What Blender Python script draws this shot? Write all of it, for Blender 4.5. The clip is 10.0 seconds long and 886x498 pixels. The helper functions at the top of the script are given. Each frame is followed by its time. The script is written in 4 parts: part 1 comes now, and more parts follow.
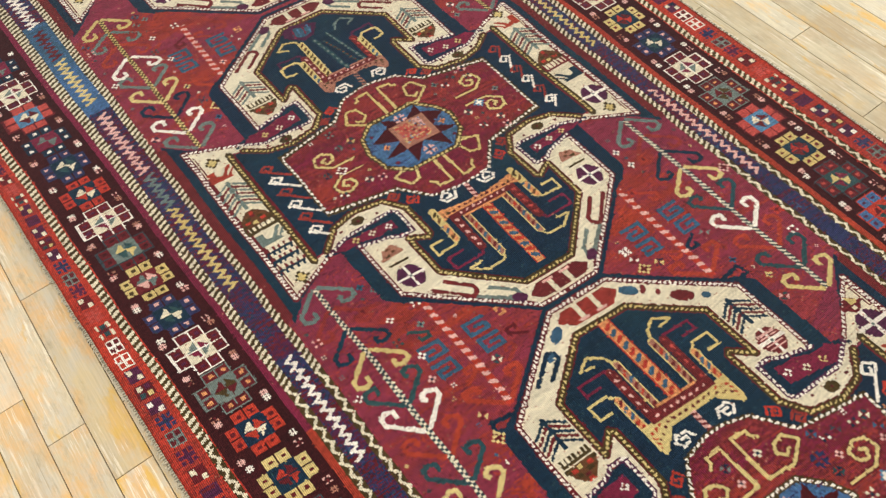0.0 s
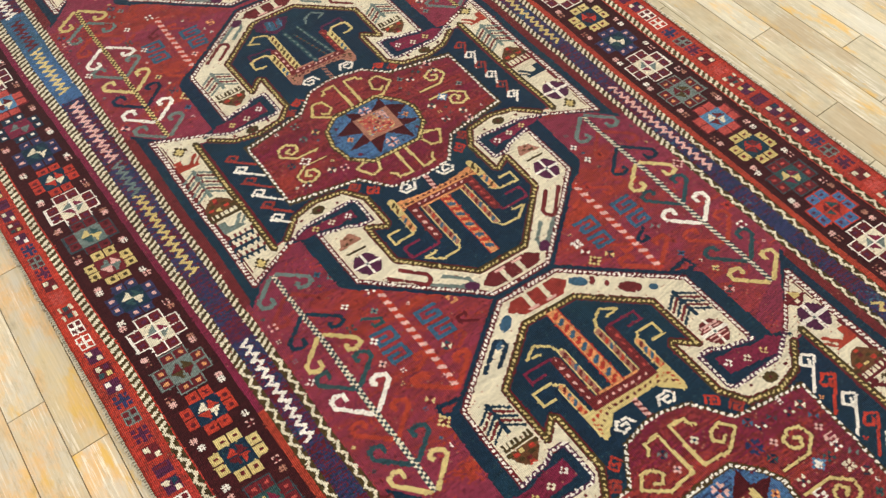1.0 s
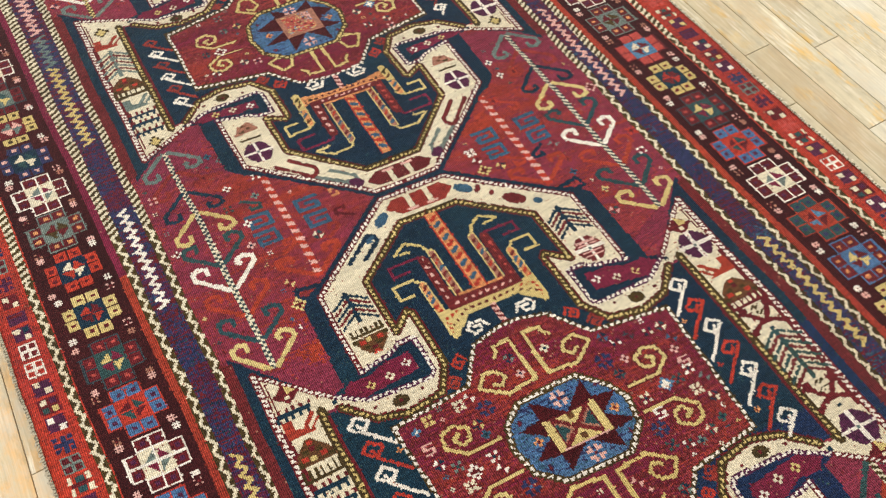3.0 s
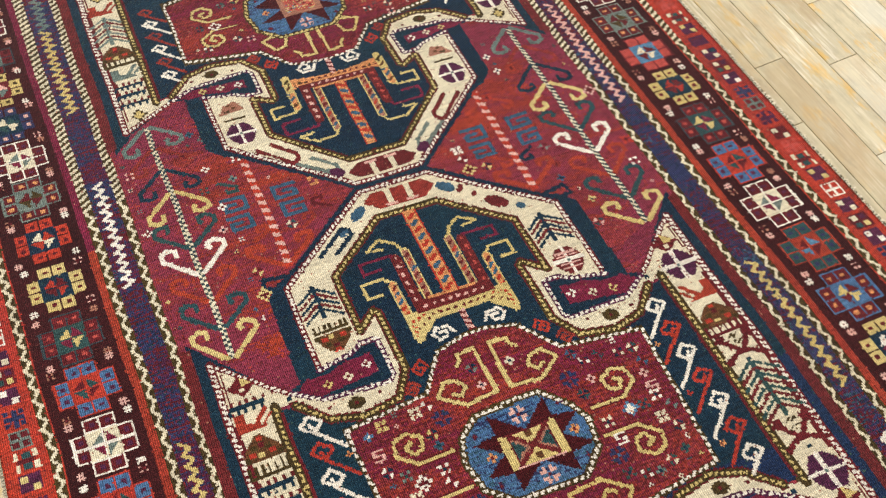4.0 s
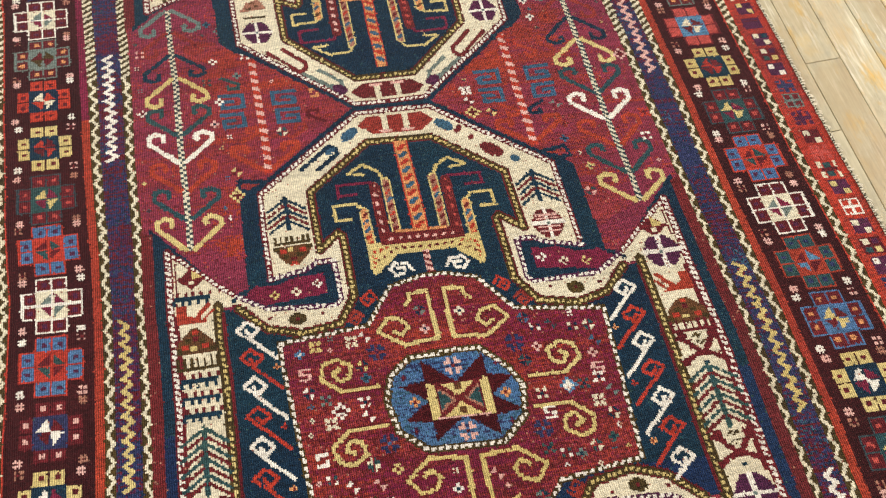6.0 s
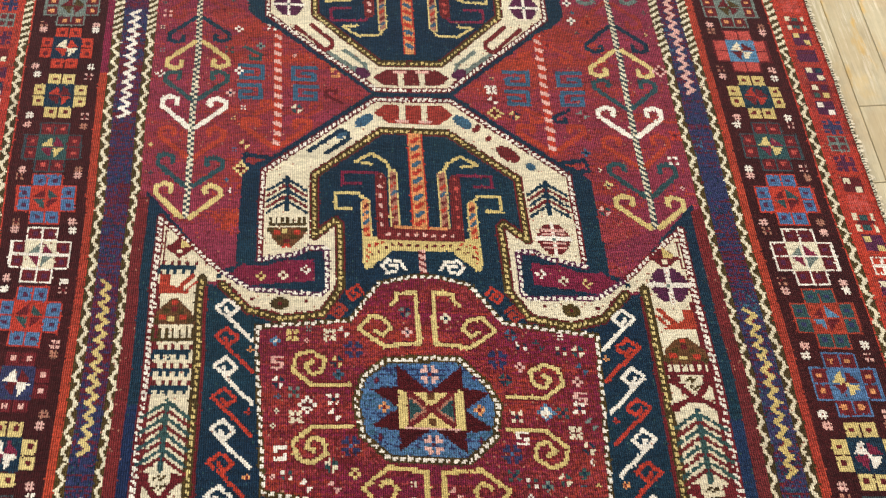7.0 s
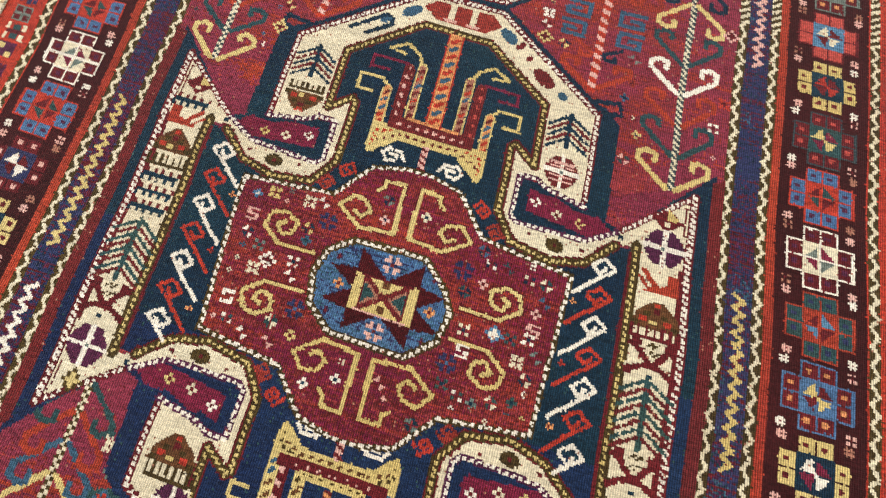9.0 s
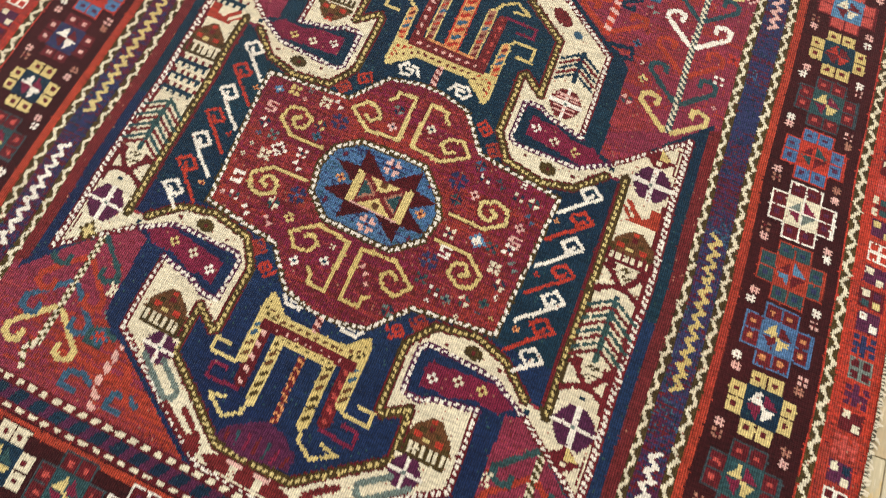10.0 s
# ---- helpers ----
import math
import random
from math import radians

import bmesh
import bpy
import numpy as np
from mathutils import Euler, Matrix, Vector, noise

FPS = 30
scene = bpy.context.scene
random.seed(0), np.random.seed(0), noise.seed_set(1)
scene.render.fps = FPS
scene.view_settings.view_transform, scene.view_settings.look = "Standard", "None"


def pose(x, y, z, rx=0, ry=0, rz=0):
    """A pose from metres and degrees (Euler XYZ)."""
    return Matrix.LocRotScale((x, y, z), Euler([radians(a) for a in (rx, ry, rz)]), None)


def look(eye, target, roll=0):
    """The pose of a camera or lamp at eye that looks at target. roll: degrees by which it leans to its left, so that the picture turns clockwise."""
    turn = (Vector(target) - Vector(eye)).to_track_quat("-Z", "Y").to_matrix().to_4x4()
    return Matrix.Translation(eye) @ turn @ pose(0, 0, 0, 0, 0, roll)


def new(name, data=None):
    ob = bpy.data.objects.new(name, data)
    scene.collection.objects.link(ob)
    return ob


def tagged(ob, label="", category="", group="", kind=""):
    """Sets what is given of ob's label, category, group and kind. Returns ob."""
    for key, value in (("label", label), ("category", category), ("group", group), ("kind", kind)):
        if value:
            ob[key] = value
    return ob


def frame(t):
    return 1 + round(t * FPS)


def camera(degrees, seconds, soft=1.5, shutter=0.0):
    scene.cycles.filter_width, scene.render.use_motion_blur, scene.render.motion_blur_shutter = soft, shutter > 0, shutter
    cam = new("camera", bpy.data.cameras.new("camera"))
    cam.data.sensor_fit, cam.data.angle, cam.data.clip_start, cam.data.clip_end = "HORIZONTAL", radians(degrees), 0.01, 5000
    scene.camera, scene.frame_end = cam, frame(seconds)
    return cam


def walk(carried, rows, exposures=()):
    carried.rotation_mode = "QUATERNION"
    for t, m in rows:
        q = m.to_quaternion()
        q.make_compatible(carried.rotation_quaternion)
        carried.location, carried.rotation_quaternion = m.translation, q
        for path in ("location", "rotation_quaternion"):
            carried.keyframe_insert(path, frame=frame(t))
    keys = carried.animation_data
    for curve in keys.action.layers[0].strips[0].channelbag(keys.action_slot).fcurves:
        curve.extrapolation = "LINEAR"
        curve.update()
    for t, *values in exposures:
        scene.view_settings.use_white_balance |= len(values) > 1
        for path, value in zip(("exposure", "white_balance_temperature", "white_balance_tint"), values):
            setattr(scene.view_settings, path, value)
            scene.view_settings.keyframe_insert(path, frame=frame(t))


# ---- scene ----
cam = camera(58.8, 10.0, soft=1.3, shutter=0.2)
PATH = [
    (0, (-0.557, 0.088, 1.234), (0.033, 0.986, -0.453), -4.8),
    (0.5, (-0.552, 0.041, 1.251), (0.036, 0.941, -0.436), -4.6),
    (1, (-0.508, 0.007, 1.25), (0.077, 0.909, -0.437), -4.2),
    (1.5, (-0.437, -0.053, 1.19), (0.142, 0.862, -0.492), -3.7),
    (2, (-0.382, -0.112, 1.176), (0.178, 0.811, -0.508), -3.2),
    (2.5, (-0.366, -0.227, 1.152), (0.165, 0.702, -0.538), -2.6),
    (2.7, (-0.362, -0.258, 1.144), (0.154, 0.678, -0.546), -2.7),
    (4, (-0.248, -0.249, 1.123), (0.165, 0.678, -0.6), -1.4),
    (4.5, (-0.187, -0.23, 1.103), (0.173, 0.685, -0.639), -1.0),
    (5, (-0.149, -0.225, 1.081), (0.155, 0.671, -0.681), -0.7),
    (5.5, (-0.12, -0.278, 1.084), (0.125, 0.608, -0.692), -0.8),
    (5.7, (-0.105, -0.302, 1.086), (0.118, 0.582, -0.694), -0.6),
    (6.8, (-0.043, -0.295, 1.051), (0.067, 0.606, -0.732), 1.4),
    (7, (-0.009, -0.271, 1.047), (0.061, 0.609, -0.748), 0.8),
    (7.5, (0.024, -0.3, 1.03), (0.027, 0.564, -0.774), 1.1),
    (8, (0.081, -0.396, 1.054), (0.022, 0.449, -0.758), 1.3),
    (8.5, (0.112, -0.414, 1.054), (-0.008, 0.405, -0.766), 1.0),
    (9, (0.154, -0.335, 0.984), (-0.018, 0.457, -0.844), 1.2),
    (9.5, (0.198, -0.338, 0.962), (-0.026, 0.424, -0.874), 1.1),
    (10, (0.268, -0.445, 0.996), (-0.015, 0.3, -0.839), 0.7),
]
walk(cam, [(t, look(eye, target, roll)) for t, eye, target, roll in PATH], [(0.0, 0.00), (1.5, 0.00), (3.0, 0.05), (7.0, 0.06), (10.0, 0.12)])


# ---- world, room light and exposure ----
world = bpy.data.worlds.new("sky")
scene.world = world
world.use_nodes = True
wn = world.node_tree
sky = wn.nodes.new("ShaderNodeTexSky")
sky.sky_type, sky.sun_disc = "NISHITA", False
sky.sun_elevation, sky.sun_rotation = radians(40), radians(100)
wn.nodes["Background"].inputs["Strength"].default_value = 0.1
wn.links.new(sky.outputs[0], wn.nodes["Background"].inputs["Color"])
scene.view_settings.exposure = 0.0


def added_window_light(x, y, z, turn, wide, high, watts, tint=(1.0, 0.975, 0.95)):
    """An area lamp added at an unseen window opening, in place of daylight."""
    lamp = bpy.data.lights.new("added_window_fill", "AREA")
    lamp.shape, lamp.size, lamp.size_y, lamp.energy, lamp.color = "RECTANGLE", wide, high, watts, tint
    ob = new("added_window_fill", lamp)
    ob.matrix_world = pose(x, y, z, 90, 0, turn)


added_window_light(2.57, 0.7, 1.5, 90, 2.9, 1.7, 57, (1.0, 0.96, 0.89))
# west and north lamps are added only to even out the east light
added_window_light(-2.57, 0.3, 1.5, -90, 2.9, 1.7, 79)
added_window_light(0.0, 3.57, 1.5, 180, 2.9, 1.7, 29)

# ---- materials ----


def srgb(code):
    v = [int(code[k:k + 2], 16) / 255 for k in (0, 2, 4)]
    return tuple(c / 12.92 if c < 0.04045 else ((c + 0.055) / 1.055) ** 2.4 for c in v)


def node(tree, kind, **values):
    n = tree.nodes.new(kind)
    for key, value in values.items():
        n.inputs[key.replace("_", " ")].default_value = value
    return n


def blank(name, rough):
    m = bpy.data.materials.new(name)
    m.use_nodes = True
    b = m.node_tree.nodes["Principled BSDF"]
    b.inputs["Roughness"].default_value = rough
    return m, m.node_tree, b


def ramp(tree, source, lo, hi, a, b):
    r = tree.nodes.new("ShaderNodeMapRange")
    r.inputs[1].default_value, r.inputs[2].default_value = lo, hi
    r.inputs[3].default_value, r.inputs[4].default_value = a, b
    tree.links.new(source, r.inputs[0])
    return r.outputs[0]


def wool(name, code, fade=0.16, shift=None, rough=1.0, rib=0.46):
    """Hand-spun dyed wool: dye streaks along the weft, single knots that differ, and ribs along the warp with their
    groove shade put into the colour.
    """
    m, t, b = blank(name, 0.92)
    L = t.links.new
    place = t.nodes.new("ShaderNodeTexCoord").outputs["Object"]
    streak = t.nodes.new("ShaderNodeMapping")
    streak.inputs["Scale"].default_value = (5, 46, 1)
    L(place, streak.inputs[0])
    n1 = node(t, "ShaderNodeTexNoise", Scale=1.0, Detail=5.0, Roughness=0.62)
    L(streak.outputs[0], n1.inputs["Vector"])
    knots = t.nodes.new("ShaderNodeMapping")
    knots.inputs["Scale"].default_value = (300, 270, 1)
    L(place, knots.inputs[0])
    n2 = node(t, "ShaderNodeTexNoise", Scale=1.0, Detail=1.0)
    L(knots.outputs[0], n2.inputs["Vector"])
    n3 = node(t, "ShaderNodeTexNoise", Scale=3.3, Detail=4.0)
    L(place, n3.inputs["Vector"])
    base = srgb(code)
    other = srgb(shift) if shift else tuple(c * 0.82 for c in base)
    hue = t.nodes.new("ShaderNodeMix")
    hue.data_type = "RGBA"
    hue.inputs[6].default_value, hue.inputs[7].default_value = (*base, 1), (*other, 1)
    L(ramp(t, n3.outputs[0], 0.38, 0.66, 0.0, 1.0), hue.inputs[0])
    # ribs between the warps and rows between the wefts
    ribs = t.nodes.new("ShaderNodeTexWave")
    ribs.bands_direction = "X"
    ribs.inputs["Scale"].default_value, ribs.inputs["Distortion"].default_value = 106.0, 1.3
    ribs.inputs["Detail"].default_value, ribs.inputs["Detail Scale"].default_value = 1.0, 0.4
    L(place, ribs.inputs[0])
    rows = t.nodes.new("ShaderNodeTexWave")
    rows.bands_direction = "Y"
    rows.inputs["Scale"].default_value, rows.inputs["Distortion"].default_value = 118.0, 2.6
    rows.inputs["Detail"].default_value, rows.inputs["Detail Scale"].default_value = 1.0, 0.4
    L(place, rows.inputs[0])
    weft = t.nodes.new("ShaderNodeMapping")
    weft.inputs["Scale"].default_value = (52, 300, 1)
    L(place, weft.inputs[0])
    n4 = node(t, "ShaderNodeTexNoise", Scale=1.0, Detail=2.0)
    L(weft.outputs[0], n4.inputs["Vector"])
    # the last two factors paint the shade between ribs and rows into the dye
    sums = [ramp(t, n4.outputs[0], 0.42, 0.66, 1.06, 1 - 0.34 * rough), ramp(t, n1.outputs[0], 0.25, 0.75, 1 - fade, 1 + fade), ramp(t, n2.outputs[0], 0.34, 0.66, 1 - 0.3 * rough, 1 + 0.3 * rough),
            ramp(t, ribs.outputs[1], 0.0, 0.7, 1 - rib, 1 + 0.34 * rib), ramp(t, rows.outputs[1], 0.0, 0.6, 1 - 0.24 * rib, 1.04)]
    value = sums[0]
    for s in sums[1:]:
        mul = t.nodes.new("ShaderNodeMath")
        mul.operation = "MULTIPLY"
        L(value, mul.inputs[0]), L(s, mul.inputs[1])
        value = mul.outputs[0]
    tone = t.nodes.new("ShaderNodeVectorMath")
    tone.operation = "SCALE"
    L(hue.outputs[2], tone.inputs[0]), L(value, tone.inputs["Scale"])
    L(tone.outputs[0], b.inputs["Base Color"])
    high = t.nodes.new("ShaderNodeMath")
    high.operation = "MULTIPLY_ADD"
    high.inputs[1].default_value = 0.5
    L(rows.outputs[1], high.inputs[0]), L(ribs.outputs[1], high.inputs[2])
    add = t.nodes.new("ShaderNodeMath")
    L(high.outputs[0], add.inputs[0]), L(n2.outputs[0], add.inputs[1])
    bump = node(t, "ShaderNodeBump", Strength=0.35 + 0.8 * rib, Distance=0.0015)
    L(add.outputs[0], bump.inputs["Height"]), L(bump.outputs[0], b.inputs["Normal"])
    b.inputs["Sheen Weight"].default_value, b.inputs["Sheen Roughness"].default_value = 0.085, 0.5
    b.inputs["Specular IOR Level"].default_value = 0.12
    return m


DYES = {
    "red": ("90343c", "993940"), "magenta": ("8f3449", "853048"), "rust": ("a23a2d", "94342f"), "crimson": ("762427", "6b2529"), "ink": ("16264c", "1a3052"),
    "navy": ("102840", "153545"), "dark": ("300d11", "3c1216"), "umber": ("6a4428", "5a3a24"), "guard": ("bb3c2a", "ad362d"), "smoke": ("38484e", "323e46"), "slate": ("3b5f7e", "375a6c"), "orange": ("b4422c", "a2382c"),
    "blue": ("456b9c", "50739a"), "indigo": ("28325a", "36375c"), "cream": ("ddd5bc", "d2c7ad"), "white": ("eae5da", "e0d8cd"),
    "pink": ("e0b4ac", "dba79c"), "yellow": ("d8c587", "c9b270"), "brown": ("4d3d1c", "42341d"), "maroon": ("5c1720", "6d1f26"),
    "wine": ("842243", "74203a"), "teal": ("2a4c54", "34504c"), "grey": ("74807a", "667a76"), "coral": ("c2524a", "b54a44"),
    "plum": ("572344", "4b2040"), "peach": ("dc9a66", "d28a58"), "tan": ("ae7a68", "a06c58"), "sky": ("5a86a8", "4c7aa0"),
    "blood": ("4c0f17", "3f0d14"),
}
DYE = {name: k for k, name in enumerate(DYES)}
WOOL = [wool("wool_" + name, a, 0.26 if name in ("red", "magenta", "rust", "crimson", "orange", "navy", "ink") else 0.16, b, 0.55 if name in ("cream", "white", "pink", "yellow") else 1.0, 0.1 if name == "dark" else 0.3 if name in ("cream", "white") else 0.62 if name in ("red", "magenta", "rust", "crimson", "wine", "orange") else 0.46) for name, (a, b) in DYES.items()]


def board_value(t, rnd, isl):
    """A random number for each board, single or joined."""
    both = t.nodes.new("ShaderNodeMath")
    t.links.new(rnd, both.inputs[0]), t.links.new(isl, both.inputs[1])
    turn = t.nodes.new("ShaderNodeMath")
    turn.operation = "FRACT"
    t.links.new(both.outputs[0], turn.inputs[0])
    return turn.outputs[0]


def oak(name, base, patch, stain, patchy, gold_dye, keep, streak):
    """Old limed oak: grain along the board, worn yellow varnish in patches, grey dirt."""
    m, t, b = blank(name, 0.5)
    L = t.links.new
    place = t.nodes.new("ShaderNodeTexCoord").outputs["Object"]
    rnd = t.nodes.new("ShaderNodeObjectInfo").outputs["Random"]
    isl = t.nodes.new("ShaderNodeNewGeometry").outputs["Random Per Island"]
    far = t.nodes.new("ShaderNodeMath")
    far.operation = "MULTIPLY_ADD"
    far.inputs[1].default_value = 37.0
    L(rnd, far.inputs[0])
    L(isl, far.inputs[2])
    moved = t.nodes.new("ShaderNodeVectorMath")
    L(place, moved.inputs[0]), L(far.outputs[0], moved.inputs[1])

    def noise_at(scale, detail, rough=0.6):
        mp = t.nodes.new("ShaderNodeMapping")
        mp.inputs["Scale"].default_value = scale
        L(moved.outputs[0], mp.inputs[0])
        n = node(t, "ShaderNodeTexNoise", Scale=1.0, Detail=detail, Roughness=rough)
        L(mp.outputs[0], n.inputs["Vector"])
        return n.outputs[0]

    grain, fine, worn, dirt = noise_at((90, 4, 1), 5), noise_at((420, 14, 1), 3), noise_at((17, 7.5, 1), 6, 0.68), noise_at((22, 13, 1), 6, 0.75)

    def mix(a, b2, f):
        x = t.nodes.new("ShaderNodeMix")
        x.data_type = "RGBA"
        for k, c in ((6, a), (7, b2)):
            if isinstance(c, tuple):
                x.inputs[k].default_value = (*c, 1)
            else:
                L(c, x.inputs[k])
        L(f, x.inputs[0])
        return x.outputs[2]

    col = mix(srgb(base), tuple(c * 0.8 for c in srgb(base)), ramp(t, grain, 0.4, 0.7, 0, streak))
    col = mix(col, srgb(patch), ramp(t, worn, patchy, patchy + 0.13, 0, 0.8))
    col = mix(col, srgb(stain), ramp(t, dirt, 0.47, 0.66, 0, 0.75))
    col = mix(col, srgb("6f6350"), ramp(t, noise_at((260, 5, 1), 2), 0.68, 0.78, 0, 0.35))
    # lime left in the pores in patches, and round amber spots
    pores = t.nodes.new("ShaderNodeMath")
    pores.operation = "MULTIPLY"
    L(ramp(t, noise_at((220, 9, 1), 3, 0.7), 0.54, 0.62, 0, 0.7), pores.inputs[0])
    L(ramp(t, noise_at((13, 5, 1), 3), 0.46, 0.58, 0, 1), pores.inputs[1])
    col = mix(col, srgb("eee7d4"), pores.outputs[0])
    col = mix(col, srgb("d6ab4c"), ramp(t, noise_at((22, 7, 1), 5, 0.65), 0.575, 0.66, 0, 0.85))
    col = mix(col, srgb("bda27a"), ramp(t, noise_at((9, 3, 1), 6, 0.7), 0.54, 0.68, 0, 0.6))
    col = mix(col, srgb("9a8c70"), ramp(t, noise_at((60, 16, 1), 5, 0.75), 0.53, 0.7, 0, 0.55))
    # whole boards that have gone grey, or kept their yellow varnish
    board = board_value(t, rnd, isl)
    cloud = noise_at((7, 5, 1), 4)
    grey = t.nodes.new("ShaderNodeMath")
    grey.operation = "MULTIPLY"
    L(ramp(t, board, 0.62, 0.9, 0, 0.75), grey.inputs[0]), L(ramp(t, cloud, 0.4, 0.6, 0.3, 1), grey.inputs[1])
    col = mix(col, srgb("c6c3b4"), grey.outputs[0])
    gold = t.nodes.new("ShaderNodeMath")
    gold.operation = "MULTIPLY"
    L(ramp(t, board, 0.25, 0.04, 0, keep), gold.inputs[0]), L(ramp(t, cloud, 0.44, 0.56, 0, 1), gold.inputs[1])
    col = mix(col, srgb(gold_dye), gold.outputs[0])
    tone = t.nodes.new("ShaderNodeVectorMath")
    tone.operation = "SCALE"
    vary = t.nodes.new("ShaderNodeMath")
    vary.operation = "MULTIPLY"
    L(ramp(t, fine, 0.3, 0.7, 0.9, 1.08), vary.inputs[0])
    L(ramp(t, board, 0, 1, 0.88, 1.06), vary.inputs[1])
    L(col, tone.inputs[0]), L(vary.outputs[0], tone.inputs["Scale"])
    L(tone.outputs[0], b.inputs["Base Color"])
    L(ramp(t, dirt, 0.3, 0.7, 0.42, 0.62), b.inputs["Roughness"])
    bump = node(t, "ShaderNodeBump", Strength=0.3, Distance=0.0006)
    L(grain, bump.inputs["Height"]), L(bump.outputs[0], b.inputs["Normal"])
    return m


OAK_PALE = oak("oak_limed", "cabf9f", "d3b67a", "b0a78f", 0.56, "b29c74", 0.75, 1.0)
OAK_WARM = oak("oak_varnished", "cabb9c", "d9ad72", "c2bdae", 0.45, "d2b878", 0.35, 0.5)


def plain(name, code, rough=0.85):
    m, t, b = blank(name, rough)
    place = t.nodes.new("ShaderNodeTexCoord").outputs["Object"]
    n = node(t, "ShaderNodeTexNoise", Scale=7.0, Detail=6.0)
    t.links.new(place, n.inputs["Vector"])
    tone = t.nodes.new("ShaderNodeVectorMath")
    tone.operation = "SCALE"
    tone.inputs[0].default_value = srgb(code)
    t.links.new(ramp(t, n.outputs[0], 0.3, 0.7, 0.9, 1.05), tone.inputs["Scale"])
    t.links.new(tone.outputs[0], b.inputs["Base Color"])
    return m


PLASTER, JOINT, COTTON, WARP_DARK = plain("plaster", "e6e2da"), plain("joint_dirt", "5a4d3c"), plain("cotton_cord", "d6cdb8"), plain("goat_hair", "4a4636")

# ---- room ----


def box(bm, x0, y0, z0, x1, y1, z1):
    v = [bm.verts.new((x, y, z)) for x in (x0, x1) for y in (y0, y1) for z in (z0, z1)]
    for f in ((0, 1, 3, 2), (4, 6, 7, 5), (0, 4, 5, 1), (2, 3, 7, 6), (0, 2, 6, 4), (1, 5, 7, 3)):
        bm.faces.new([v[k] for k in f])


def part(name, bm, material, parent=None, label=""):
    me = bpy.data.meshes.new(name)
    bm.to_mesh(me)
    bm.free()
    me.materials.append(material)
    ob = new(name, me)
    ob.parent = parent
    return tagged(ob, label)


FZ = -0.008
RX, RY0, RY1, RZ = 2.6, -2.4, 3.6, 2.7


# walls and ceiling are unseen; plain white, they close the room and bounce light
def wall(name, pieces):
    bm = bmesh.new()
    for p in pieces:
        box(bm, *p)
    tagged(part(name, bm, PLASTER), "plain white plaster wall", "wall", kind="structure")


def framed(name, fixed, lo, hi, along):
    """An unseen wall with one opening, added for a window lamp."""
    def piece(a0, b0, a1, b1):
        return (fixed, a0, b0, fixed + 0.2, a1, b1) if along == "y" else (a0, fixed, b0, a1, fixed + 0.2, b1)
    a, b = (RY0, RY1) if along == "y" else (-RX - 0.2, RX + 0.2)
    wall(name, [piece(a, FZ, b, 0.6), piece(a, 2.4, b, RZ), piece(a, 0.6, lo, 2.4), piece(hi, 0.6, b, 2.4)])


framed("wall_east", RX, -0.8, 2.2, "y")
framed("wall_north", RY1, -1.5, 1.5, "x")
framed("wall_west", -RX - 0.2, -1.2, 1.8, "y")
wall("wall_south", [(-RX - 0.2, RY0 - 0.2, FZ, RX + 0.2, RY0, RZ)])
bm = bmesh.new()
box(bm, -RX - 0.2, RY0 - 0.2, RZ, RX + 0.2, RY1 + 0.2, RZ + 0.2)
tagged(part("ceiling", bm, PLASTER), "plain white plaster ceiling", "ceiling", kind="structure")
bm = bmesh.new()
box(bm, -RX - 0.2, RY0 - 0.2, FZ - 0.05, RX + 0.2, RY1 + 0.2, FZ - 0.004)
floor = tagged(part("floor", bm, JOINT), "worn pale oak strip floor with dirty joints", "floor", kind="structure")

# ---- rug: the weaving plan, in millimetres ----
CELL, X0, X1, Y0, Y1 = 2.5, -707.5, 702.5, -720.0, 2700.0
NX, NY = round((X1 - X0) / CELL), round((Y1 - Y0) / CELL)
GX, GY = X0 + CELL * (np.arange(NX) + 0.5), Y0 + CELL * (np.arange(NY) + 0.5)
COL, OWN = np.zeros((NY, NX), np.int16), np.zeros((NY, NX), np.int32)
OWNERS = []


def owner(name, parent=-1, label=""):
    OWNERS.append((name, parent, label))
    return len(OWNERS) - 1


def window(x0, y0, x1, y1):
    i0, i1 = max(0, int((x0 - X0) / CELL) - 1), min(NX, int((x1 - X0) / CELL) + 2)
    j0, j1 = max(0, int((y0 - Y0) / CELL) - 1), min(NY, int((y1 - Y0) / CELL) + 2)
    if i1 <= i0 or j1 <= j0:
        return None
    px, py = np.meshgrid(GX[i0:i1], GY[j0:j1])
    return (slice(j0, j1), slice(i0, i1)), px, py


def dip(where, mask, dye, who):
    COL[where][mask] = dye if isinstance(dye, np.ndarray) else DYE[dye]
    if isinstance(dye, np.ndarray):
        COL[where][mask] = dye[mask]
    OWN[where][mask] = who


def poly(pts, dye, who):
    xs, ys = [p[0] for p in pts], [p[1] for p in pts]
    got = window(min(xs), min(ys), max(xs), max(ys))
    if not got:
        return
    where, px, py = got
    inside = np.zeros(px.shape, bool)
    for (xa, ya), (xb, yb) in zip(pts, pts[1:] + pts[:1]):
        if ya != yb:
            inside ^= ((ya > py) != (yb > py)) & (px < (xb - xa) * (py - ya) / (yb - ya) + xa)
    dip(where, inside, dye, who)


def rect(cx, cy, w, h, dye, who):
    poly([(cx - w / 2, cy - h / 2), (cx + w / 2, cy - h / 2), (cx + w / 2, cy + h / 2), (cx - w / 2, cy + h / 2)], dye, who)


